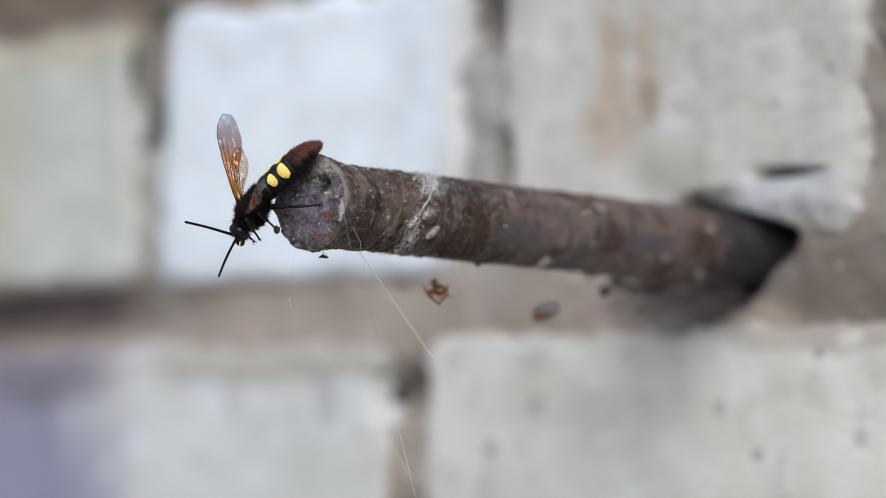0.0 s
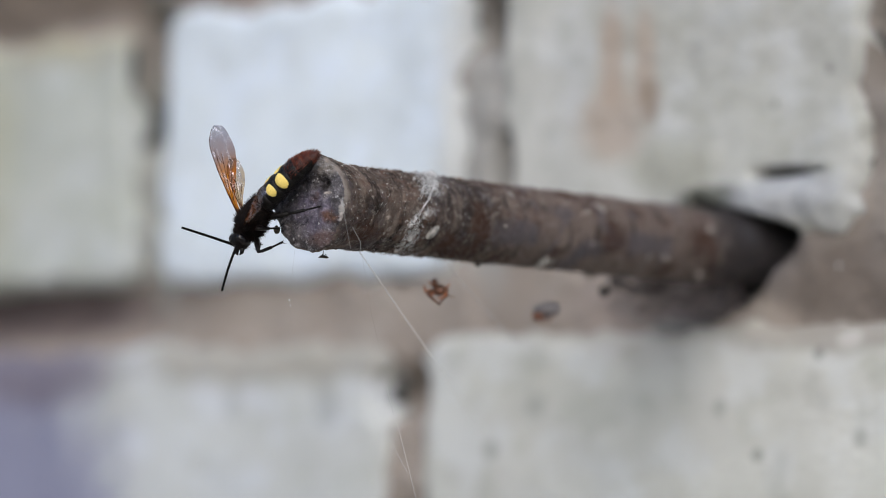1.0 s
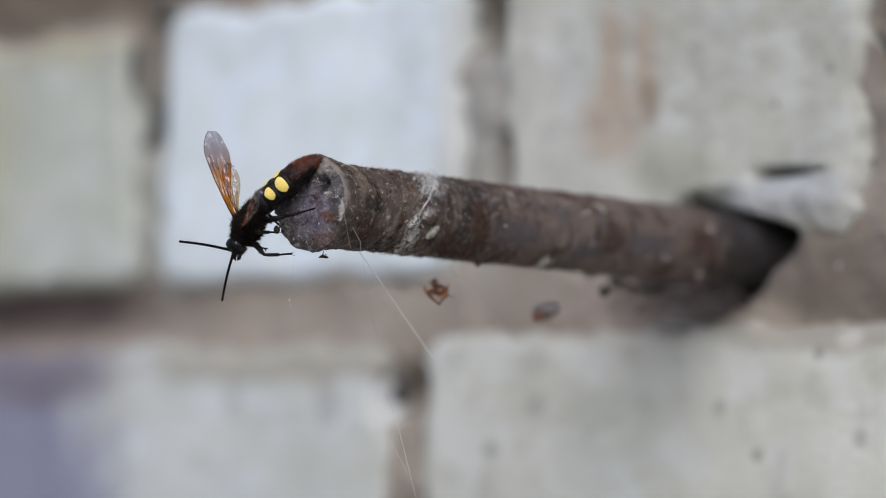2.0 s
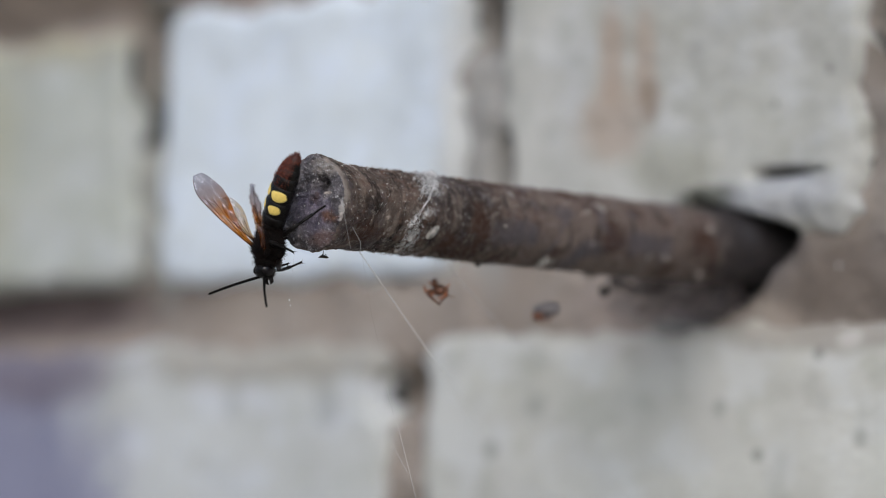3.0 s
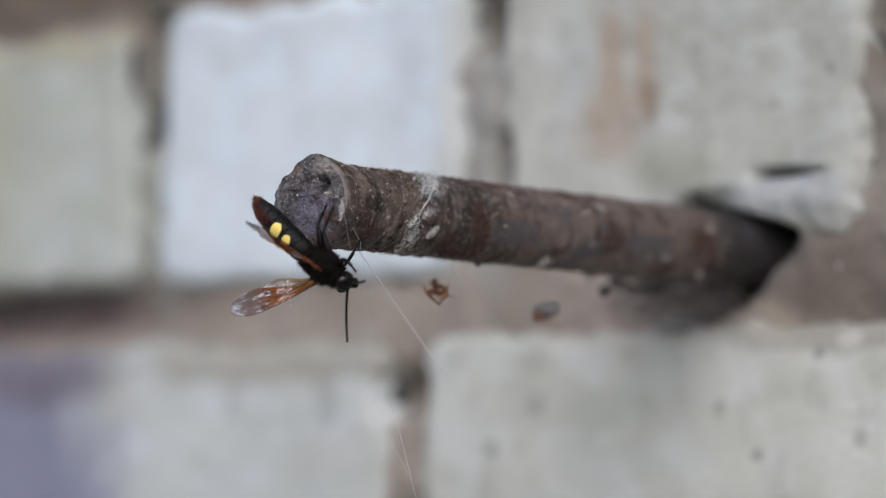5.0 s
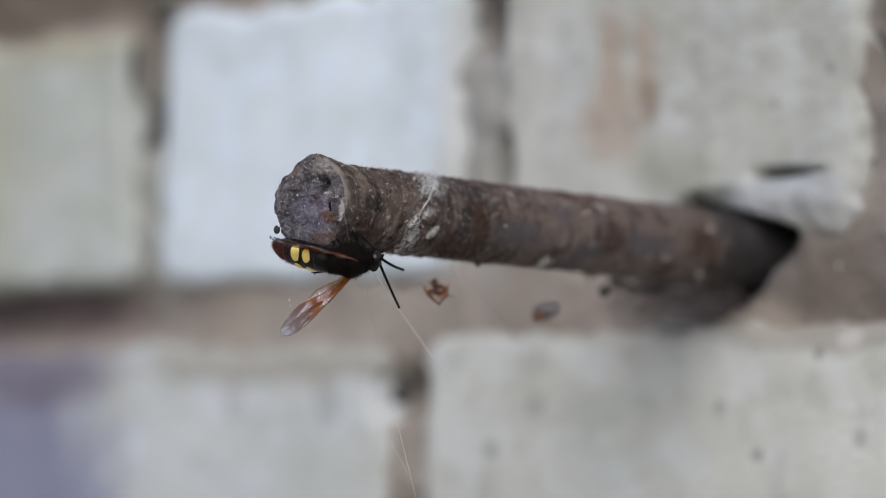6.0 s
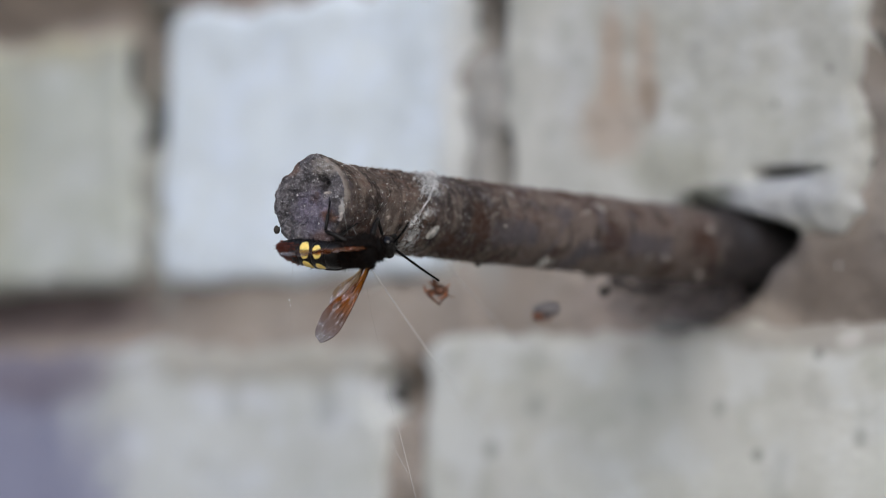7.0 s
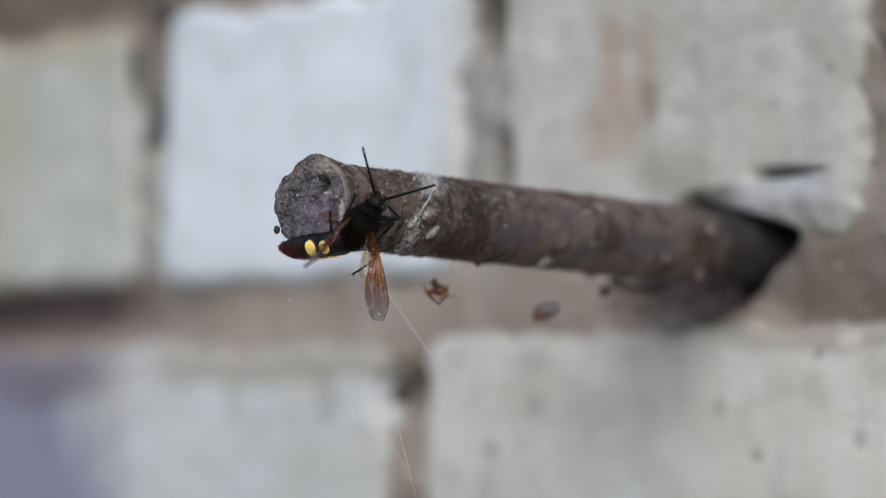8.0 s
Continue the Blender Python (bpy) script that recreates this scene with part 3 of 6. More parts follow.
def build_bar():
    bar = tagged(new("iron_bar"), "rusty iron bar with a torn end jutting from the wall", "metal bar")
    bar.location = (0, TIP, Z0)
    sides = 200
    ang = [2 * math.pi * k / sides for k in range(sides)]
    bm = bmesh.new()
    rings = []
    for s in [0.0009, 0.0013, 0.0017, 0.002] + [0.002 + 0.0004 * k for k in range(1, 170)] + [0.070 + 0.0011 * k for k in range(1, 130)]:
        ins = 0.0003 if s < 0.001 else 0.0
        rings.append([Vector(((bar_radius(s, a) - ins) * math.cos(a), s, (bar_radius(s, a) - ins) * math.sin(a) - 0.014 * s)) for a in ang])
    loft(bm, rings, caps=False)
    bmesh.ops.recalc_face_normals(bm, faces=bm.faces)
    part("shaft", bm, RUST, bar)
    # torn face: rough, slightly dished, with a bright burr along one side
    bm = bmesh.new()
    rings = []
    for k in range(44):
        q = 1 - k / 44
        ring = []
        for a in ang:
            r = bar_radius(0.0009, a) * q - 0.0003 * (k == 0)
            x, z = r * math.cos(a), r * math.sin(a)
            p = Vector((x * 1000, 0, z * 1000))
            y = 0.0009 - 0.0009 * min(1, (1 - q) * 6) + 0.0007 * noise.noise(p * 0.3) + 0.0005 * noise.noise(p * 0.9) + 0.0004 * noise.noise(p * 1.9) + 0.00025 * noise.noise(p * 4)
            y -= 0.0013 * math.exp(-((x - 0.0086 - 0.0006 * noise.noise(p * 0.5)) / 0.0008) ** 2 - ((z + 0.002) / 0.0046) ** 4)
            # a chipped hollow under the rim, and a split running down from it
            y += 0.0026 * math.exp(-((x - 0.0052) / 0.0015) ** 2 - ((z - 0.0047) / 0.0011) ** 2)
            y += 0.0016 * math.exp(-((x - 0.0067 - 0.0005 * noise.noise(p * 0.8)) / 0.0004) ** 2 - ((z + 0.003) / 0.0034) ** 4)
            # the paler slope between the peak and the rim
            y -= 0.0007 * math.exp(-((x - 0.006) / 0.0035) ** 2 - ((z - 0.0085) / 0.0026) ** 2)
            ring.append(Vector((x, y if k else 0.0009, z)))
        rings.append(ring)
    made = loft(bm, rings, caps=False)
    bm.faces.new(made[-1])
    bmesh.ops.recalc_face_normals(bm, faces=bm.faces)
    part("broken_face", bm, TORN, bar, "dark torn steel face with glinting grains")
    return bar


wall = build_wall()
build_ground()
bar = build_bar()


# ---- the wasp: x forward, y to its left, z along its back; metres ----
def build_wasp():
    rng = random.Random(5)
    limb = {}
    wasp = tagged(new("mammoth_wasp"), "large black wasp with yellow spots and amber wings", "wasp")
    # thorax
    bm = bmesh.new()
    ovoid(bm, (0, 0, -0.0003), (0.0054, 0.0035, 0.0034), 28, 18, shape=lambda d: 1 + 0.05 * noise.noise(d * 3))
    ovoid(bm, (0.0008, 0, 0.0011), (0.0030, 0.0033, 0.0028), 24, 14, shape=lambda d: 1 + 0.04 * noise.noise(d * 4))   # back plate
    ovoid(bm, (-0.0026, 0, 0.0015), (0.0012, 0.0025, 0.0016), 20, 10)       # scutellum
    ovoid(bm, (-0.0042, 0, 0.0002), (0.0016, 0.0030, 0.0026), 20, 12)       # hind slope
    ovoid(bm, (0.0042, 0, 0.0001), (0.0014, 0.0029, 0.0026), 20, 10)        # collar
    for side in (1, -1):
        ovoid(bm, (0.0016, side * 0.0031, 0.0018), (0.0010, 0.0008, 0.0007), 12, 8)   # wing-root scale
        ovoid(bm, (0.0010, side * 0.0026, -0.0014), (0.0022, 0.0014, 0.0018), 16, 10)
    thorax = part("thorax", bm, BLACK_DULL, wasp)
    bm = bmesh.new()
    hairs(bm, surface_points(thorax, 6000, rng), 0.0013, Vector((-0.5, 0, 0)), rng, 0.00005)
    part("fuzz", bm, HAIR_DARK, thorax, "short dark brown hair")
    # head
    bm = bmesh.new()
    ovoid(bm, (0.0022, 0, 0), (0.0019, 0.0027, 0.0024), 26, 16, shape=lambda d: 1 + 0.04 * d.z)
    ovoid(bm, (0.0003, 0, 0), (0.0016, 0.0011, 0.0011), 14, 8)
    head = part("head", bm, BLACK, wasp)
    head.location = (0.0044, 0, -0.0006)
    limb["head"] = head
    bm = bmesh.new()
    hairs(bm, surface_points(head, 350, rng), 0.0008, Vector((-0.2, 0, 0)), rng)
    part("fuzz", bm, HAIR_DARK, head, "short dark brown hair")
    for side in (1, -1):
        bm = bmesh.new()
        ovoid(bm, (0.0023, side * 0.00195, 0.0005), (0.0012, 0.0009, 0.0017), 20, 12)
        part("eye", bm, EYE_MAT, head, "glossy black compound eye")
        bm = bmesh.new()
        tube(bm, [(0.0034, side * 0.0013, -0.0012), (0.0043, side * 0.0013, -0.0018), (0.0048, side * 0.0004, -0.0021)], [0.0006, 0.0005, 0.0001], 8)
        part("mandible", bm, BLACK, head)
        bm = bmesh.new()
        pts, rad = [], []
        for k in range(27):
            f = k / 26
            pts.append((0.0132 * f, 0, 0.0003 * math.sin(f * 3.1)))
            joint = 1.0 if k % 2 else 0.86
            rad.append((0.00034 if k < 2 else 0.00038 - 0.00007 * f) * joint)
        tube(bm, pts, rad, 8)
        ant = part("antenna", bm, BLACK_DULL, head)
        ant.location = (0.0036, side * 0.0009, 0.0003)
        limb["antenna", side] = ant
    # abdomen: overlapping rings, hinged at the waist
    ends = [0.0, 0.0030, 0.0071, 0.0112, 0.0138, 0.0160, 0.0180, 0.0196]

    def girth(s):
        return float(np.interp(s, [0, 0.0010, 0.0031, 0.0063, 0.0100, 0.0132, 0.0158, 0.0181, 0.0196],
                               [0.0030, 0.0032, 0.0034, 0.0035, 0.0035, 0.0032, 0.0026, 0.0017, 0.0005]))

    def sag(s):
        return 0.0005 * math.sin(math.pi * s / 0.0196)

    abdomen = None
    for k in range(7):
        bm = bmesh.new()
        rings = []
        a, b = ends[k] - (0.0004 if k else 0), ends[k + 1] + 0.0003
        for i in range(9):
            f = i / 8
            s = a + (b - a) * f
            r = girth(s) * (0.89 + 0.125 * math.sin(min(1, f * 1.15) * math.pi * 0.72)) * (0.90 if i == 8 else 1)
            rings.append([Vector((-s, r * math.cos(t), r * 0.86 * math.sin(t) + sag(s))) for t in (2 * math.pi * q / 32 for q in range(32))])
        loft(bm, rings)
        bmesh.ops.recalc_face_normals(bm, faces=bm.faces)
        for f in bm.faces:   # red-brown back and tip, black flanks
            f.material_index = int(k == 6 or k >= 4 and f.normal.z > 0.6)
        mat = [BLACK, RED_CUTICLE]
        if k == 0:
            abdomen = part("abdomen", bm, mat, wasp)
            abdomen.location = (-0.0046, 0, -0.0002)
            limb["abdomen"] = abdomen
        else:
            seg = part("segment", bm, mat, abdomen, "red-brown haired segment" if k >= 4 else "")
        src = abdomen if k == 0 else seg
        if k >= 1:
            bm = bmesh.new()
            hairs(bm, surface_points(src, 260 if k > 3 else 120 if k == 3 else 60, rng, (lambda c, n: n.z < 0.55) if k < 3 else (lambda c, n: n.z > 0.45) if k < 6 else None), 0.0010, Vector((-1.1, 0, 0)), rng, 0.00006)
            part("fringe", bm, HAIR_RED if k > 2 else BLACK_DULL, abdomen, "red-brown hair fringe" if k > 2 else "")
    # pairs of yellow spots, slightly raised patches that follow the rings
    for s0, hs, a0, ha in ((0.0053, 0.0013, 42, 37), (0.0091, 0.0015, 45, 46)):
        for side in (1, -1):
            bm = bmesh.new()
            rings = []
            for q in range(0, 7):
                rr = max(0.02, q / 6)
                ring = []
                for t in range(20):
                    ph = 2 * math.pi * t / 20
                    s = s0 + hs * rr * math.cos(ph) * (1 + 0.12 * math.sin(2 * ph))
                    a = radians(90 - side * (a0 + ha * rr * math.sin(ph) * (1 + 0.1 * math.cos(ph))))
                    r = girth(s) * 1.0 + 0.00022 * (1 - rr ** 6) - 0.00012
                    ring.append(Vector((-s, r * math.cos(a), r * 0.87 * math.sin(a) + sag(s))))
                rings.append(ring)
            loft(bm, rings, caps=False)
            bmesh.ops.recalc_face_normals(bm, faces=bm.faces)
            part("yellow_spot", bm, YELLOW, abdomen, "bright yellow oval spot")
    # wings: x along the wing, y towards its leading edge on the right wing
    for side in (-1, 1):
        fore = wing_mesh("forewing", 0.0222, 0.0058, -side, 3.0 + side, wasp, WING)
        fore.location = (0.0012, side * 0.0030, 0.0024)
        limb["forewing", side] = fore
        hind = wing_mesh("hindwing", 0.0140, 0.0040, -side, 9.0 + side, fore, WING_HIND)
        hind.location = (-0.0004, side * 0.0013, -0.0003)
        hind.rotation_euler = (0, 0, radians(side * 2))
    # legs: femur hinged on the thorax, shin with its foot hinged on the femur
    for place, x in (("fore", 0.0034), ("middle", 0.0004), ("hind", -0.0026)):
        for side in (1, -1):
            bm = bmesh.new()
            k = 0.95 if place == "hind" else 1.0
            tube(bm, [(0, 0, 0), (0.001, 0, 0.0001), (0.0035, 0, 0.0002), (0.0060, 0, 0)], [0.0006 * k, 0.00075 * k, 0.0007 * k, 0.0004 * k], 10)
            femur = part(place + "_leg", bm, BLACK, wasp)
            femur.location = (x, side * 0.0022, -0.0024)
            limb[place + "_leg", side] = femur
            bm = bmesh.new()
            hairs(bm, surface_points(femur, 90 if place == "hind" else 70, rng), 0.0007, Vector((0.5, 0, 0)), rng)
            part("bristles", bm, HAIR_DARK, femur)
            bm = bmesh.new()
            tube(bm, [(0, 0, 0), (0.0012, 0, 0.0001), (0.0040, 0, 0), (0.0043, 0, 0)], [0.00034, 0.00042, 0.00044, 0.00026], 8)
            tarsus = [(0.0042 + 0.0009 * q, 0, -0.0001 * q) for q in range(5)]
            for p, q in zip(tarsus, tarsus[1:]):
                tube(bm, [p, q], [0.00020, 0.00030], 6)
            for q in range(9):
                f = rng.uniform(0.001, 0.0078)
                an = rng.uniform(0, 6.28)
                tube(bm, [(f, 0, 0), (f + 0.0007, 0.0005 * math.cos(an), 0.0005 * math.sin(an))], [0.00008, 0.00002], 4)
            for q in (1, -1):
                tube(bm, [tarsus[-1], (0.0083, q * 0.0003, -0.0008)], [0.00012, 0.00003], 5)
            shin = part("shin", bm, BLACK, femur)
            shin.location = (0.0060, 0, 0)
            limb[place + "_leg_shin", side] = shin
    return wasp, limb


def wing_mesh(name, length, chord, lead, seed, parent, material):
    """A thin crinkled wing along x, its leading edge towards lead * y; the veins are a part of their own."""
    nx, ny = 40, 14

    def edge(f):
        out = max(0.0, (f - 0.66) / 0.34)
        front = 0.10 * math.sin(f * math.pi) ** 0.8 - 0.42 * out ** 3
        deep = (0.16 + 0.84 * math.sin(min(1.0, f / 0.74) * math.pi / 2) ** 2.3) * math.sqrt(max(0.0004, 1 - out ** 2.2))
        return front * chord, (front - deep) * chord

    def place(f, g):
        a, b = edge(f)
        y = a + (b - a) * g
        z = 0.00034 * math.sin(g * 13 + 1 + 3 * f) * (1 - f * 0.4) + 0.00012 * math.sin(f * 60 + g * 8) + 0.00045 * noise.noise(Vector((f * 7, g * 5, seed))) - 0.0008 * f * f * g
        return Vector((length * f, (y + 0.42 * chord * f) * lead, z))

    bm = bmesh.new()
    top = [[bm.verts.new(place(i / nx, j / ny)) for j in range(ny + 1)] for i in range(nx + 1)]
    for i in range(nx):
        for j in range(ny):
            bm.faces.new((top[i][j], top[i + 1][j], top[i + 1][j + 1], top[i][j + 1]))
    lines = [[(k / 20 * 0.97, 0.0) for k in range(21)], [(0.02 + k / 20 * 0.72, 0.13 + 0.02 * k / 20) for k in range(21)],
             [(0.02 + k / 20 * 0.66, 0.30 + 0.1 * k / 20) for k in range(21)], [(0.02 + k / 16 * 0.5, 0.45 + 0.3 * k / 16) for k in range(17)],
             [(0.45, 0.13 + 0.27 * k / 6) for k in range(7)], [(0.62 + 0.05 * math.sin(k), 0.14 + 0.26 * k / 6) for k in range(7)]]
    own = []
    for q, line in enumerate(lines):
        vein = bm if name == "hindwing" else bmesh.new()
        old = len(vein.faces)
        tube(vein, [place(f, g) for f, g in line], [(0.00017 if q == 0 else 0.00009) * (1 - 0.6 * f) for f, g in line], 5)
        if vein is bm:
            bm.faces.ensure_lookup_table()
            for face in bm.faces[old:]:
                face.material_index = 1
        else:
            own.append(vein)
    wing = part(name, bm, [material, VEIN], parent, "amber wing with a smoky clear tip")
    for vein in own:
        part("vein", vein, VEIN, wing, "brown wing vein")
    return wing


wasp, limb = build_wasp()

# ---- small things round the bar ----
def surface(s, deg, lift=0.0):
    """A place on the bar's skin: s from the free end, angle round the axis."""
    a = radians(deg)
    r = bar_radius(s, a) + lift
    return Vector((r * math.cos(a), TIP + s, Z0 - 0.014 * s + r * math.sin(a)))


def thread(name, points, radius, material, label, sag=0.0):
    """A silk thread through points, with a slight sag."""
    bm = bmesh.new()
    pts = []
    for a, b in zip(points, points[1:]):
        for k in range(12):
            f = k / 12
            p = Vector(a).lerp(Vector(b), f)
            pts.append(p + Vector((0, 0, -sag * math.sin(math.pi * f))))
    pts.append(Vector(points[-1]))
    tube(bm, pts, radius, 5)
    return tagged(part(name, bm, material), label, "spider silk")


def build_cobweb():
    rng = random.Random(11)
    bm = bmesh.new()

    def strand(s, a, ds, da, radius, steps=14):
        pts = []
        for k in range(steps + 1):
            f = k / steps
            w = 0.0007 * noise.noise(Vector((s * 900 + f * 2.5, a, 2)))
            pts.append(surface(max(0.004, s + ds * f + w), a + da * f + 4 * noise.noise(Vector((a, f * 2, s * 500))),
                               0.00018 + 0.0006 * abs(math.sin(f * math.pi)) * rng.random()))
        tube(bm, pts, radius, 5)

    def between(s0, a0, s1, a1, radius, lift=0.0004, steps=12):
        pts = []
        for k in range(steps + 1):
            f = k / steps
            pts.append(surface(s0 + (s1 - s0) * f + 0.0004 * noise.noise(Vector((s0 * 900, a0, f * 4))), a0 + (a1 - a0) * f,
                               0.0002 + lift * math.sin(f * math.pi) * rng.random()))
        tube(bm, pts, radius, 5)

    def tuft(count, s0, s1, a0, a1, lean, spread, radius):
        """A crumple of short curled fibres over a stretch of skin."""
        for _ in range(count):
            f = rng.random()
            a = a0 + (a1 - a0) * f
            s = s0 + (s1 - s0) * f + rng.gauss(0, spread)
            turn = rng.uniform(0, 6.28)
            size = rng.uniform(0.0006, 0.0019)
            curl = rng.uniform(-2.4, 2.4)
            lift = rng.uniform(0.0001, 0.0010)
            pts = []
            for k in range(8):
                q = k / 7 - 0.5
                u, v = size * q, size * curl * (0.25 - q * q)
                x, y = u * math.cos(turn) - v * math.sin(turn), u * math.sin(turn) + v * math.cos(turn)
                pts.append(surface(s + x + lean * y, a + y / 0.010 * 57.3, lift + 0.0003 * math.sin(k + turn)))
            tube(bm, pts, rng.uniform(0.6, 1.3) * radius, 4)

    tuft(150, 0.0385, 0.0345, 76, 22, 0.6, 0.0022, 0.00005)     # crumpled clump on the upper side
    tuft(90, 0.0420, 0.0372, 74, 40, 0.6, 0.0010, 0.00006)
    tuft(36, 0.0345, 0.0300, 2, -10, 0.3, 0.0018, 0.00004)      # small clump half way down
    tuft(16, 0.0282, 0.0262, -6, -28, 0.3, 0.0006, 0.00004)
    for s0, a0, s1, a1, radius in ((0.0432, 74, 0.0302, 2, 0.00009), (0.0424, 70, 0.0308, 4, 0.00006), (0.0415, 66, 0.0300, -2, 0.00007),
                                   (0.0362, 72, 0.0300, 14, 0.00005), (0.0440, 66, 0.0372, 20, 0.00005), (0.0300, 0, 0.0262, -26, 0.00006),
                                   (0.0296, -2, 0.0256, -22, 0.00005)):
        between(s0, a0, s1, a1, radius, 0.0009)
    for _ in range(75):   # the veil on the lower side, a net of fine threads
        f = rng.random()
        a0 = -14 - 72 * f
        s0 = 0.0268 + 0.0098 * f ** 1.6 + rng.gauss(0, 0.0013)
        between(s0, a0, s0 + rng.gauss(0.001, 0.0016), max(-92, a0 + rng.uniform(-26, 26)), rng.uniform(0.000014, 0.000026))
    for _ in range(26):   # stray fibres on top and along the edge
        strand(rng.uniform(0.010, 0.040), rng.uniform(60, 110), rng.gauss(0, 0.004), rng.uniform(-14, 14), rng.uniform(0.00003, 0.00006))
    for _ in range(36):   # dust caught in it
        a0 = rng.uniform(-60, 80)
        p = surface(rng.gauss(0.0300 + 0.0075 * max(0.0, a0) / 50, 0.0018), a0, 0.0005)
        r = rng.uniform(0.00008, 0.00020)
        ovoid(bm, p, (r, r * rng.uniform(0.6, 1), r), 6, 4)
    tagged(part("cobweb", bm, SILK_DIRTY), "dusty grey cobweb wound round the rusty bar", "cobweb")
    # loose films of old web under the tangle
    bm = bmesh.new()
    for s0, a0, ws, wa in ((0.0368, 46, 0.0032, 32), (0.0285, -50, 0.0026, 36)):
        grid = {}
        for i in range(45):
            for j in range(61):
                u, v = i / 22 - 1, j / 30 - 1
                e = 1 + 0.45 * noise.noise(Vector((u * 1.5, v * 1.5, s0 * 100)))
                lift = 0.0002 + 0.0006 * (0.5 + 0.5 * noise.noise(Vector((u * 2, v * 3, 3))))
                grid[i, j] = bm.verts.new(surface(s0 + ws * u * e + 0.0060 * v * (a0 > 0), a0 + wa * v * e, lift))
        for i in range(44):
            for j in range(60):
                q = noise.noise(Vector((i * 0.20, j * 0.20, s0 * 300))) + 0.5 * noise.noise(Vector((i * 0.55, j * 0.55, s0 * 200)))
                if q - 0.5 * max(abs(i / 22 - 1), abs(j / 30 - 1)) ** 3 > -0.10:
                    bm.faces.new((grid[i, j], grid[i + 1, j], grid[i + 1, j + 1], grid[i, j + 1]))
    bmesh.ops.delete(bm, geom=[v for v in bm.verts if not v.link_faces], context="VERTS")
    tagged(part("web_film", bm, FILM), "torn film of grey web stuck to the bar", "cobweb")


def build_cocoon(s, deg, length, lean, label):
    bm = bmesh.new()
    ovoid(bm, (0, 0, 0), (length / 2, length * 0.22, length * 0.2), 16, 12, shape=lambda d: 1 + 0.18 * noise.noise(d * 2.5))
    ob = tagged(part("cocoon", bm, COCOON), label, "cocoon", "cocoons on the bar")
    out = Vector((math.cos(radians(deg)), 0, math.sin(radians(deg))))
    along = (Vector((0, 1, 0)) * math.sin(radians(lean)) + out.cross(Vector((0, 1, 0))) * math.cos(radians(lean))).normalized()
    m = Matrix((along, out.cross(along), out)).transposed().to_4x4()
    m.translation = surface(s, deg, length * 0.1)
    ob.matrix_world = m


def build_spider(at, hook):
    rng = random.Random(3)
    sp = tagged(new("spider"), "small brown spider hanging under the bar on silk", "spider")
    sp.location = at
    def spot(x, z, out=0.0):   # x across and z up in millimetres, seen from the open side
        return Vector((0.766 * x + 0.643 * out, 0.643 * x - 0.766 * out, z)) * 0.001

    bm = bmesh.new()
    ovoid(bm, spot(0.55, 0.6), (0.0018, 0.0014, 0.0015), 20, 14, shape=lambda d: 1 + 0.08 * noise.noise(d * 4))
    part("abdomen", bm, SPIDER_DARK, sp)
    bm = bmesh.new()
    ovoid(bm, spot(-0.6, 2.3, 0.3), (0.0009, 0.0008, 0.0012), 16, 10)
    ovoid(bm, spot(-0.1, 1.4), (0.0006, 0.0006, 0.0007), 12, 8)
    part("cephalothorax", bm, SPIDER_DARK, sp)
    ways = (((-1.1, 0.5), (-2.5, -0.2), (-0.9, -1.8), (0.7, -3.1)),
            ((-0.7, 0.0), (-1.8, -0.7), (-0.2, -2.3), (0.8, -2.8)),
            ((-1.4, 0.5), (-2.8, 0.2), (-3.2, 1.8)),
            ((1.6, 1.1), (2.6, 0.9), (2.4, -0.9), (1.4, -1.8), (0.8, -2.7)),
            ((1.4, 0.7), (2.3, -0.2), (1.6, -1.2), (0.2, -1.5)),
            ((1.6, 1.2), (2.7, 1.5), (3.4, 2.3)),
            ((1.8, 0.9), (3.0, -0.9), (4.5, -1.1)),
            ((-0.5, 1.6), (-1.6, 2.1), (-2.1, 2.9)))
    for k, way in enumerate(ways):
        bm = bmesh.new()
        pts = [spot(x, z, 0.5 * math.sin(1.7 * k + q)) for q, (x, z) in enumerate(way)]
        fine = [a.lerp(b, h) for a, b in zip(pts, pts[1:]) for h in (0, 0.5)] + [pts[-1]]
        n = len(fine) - 1
        tube(bm, fine, [(0.00050 - 0.0003 * q / n) * (0.5 if k in (5, 6, 7) else 1) for q in range(n + 1)], 7)
        part("leg", bm, SPIDER_BROWN if k % 3 else SPIDER_DARK, sp)
    bm = bmesh.new()
    tube(bm, [Vector(hook) - Vector(at), Vector((-0.0004, -0.0004, 0.0030))], 0.00004, 5)
    part("dragline", bm, SILK_FAINT, sp, "fine silk thread")


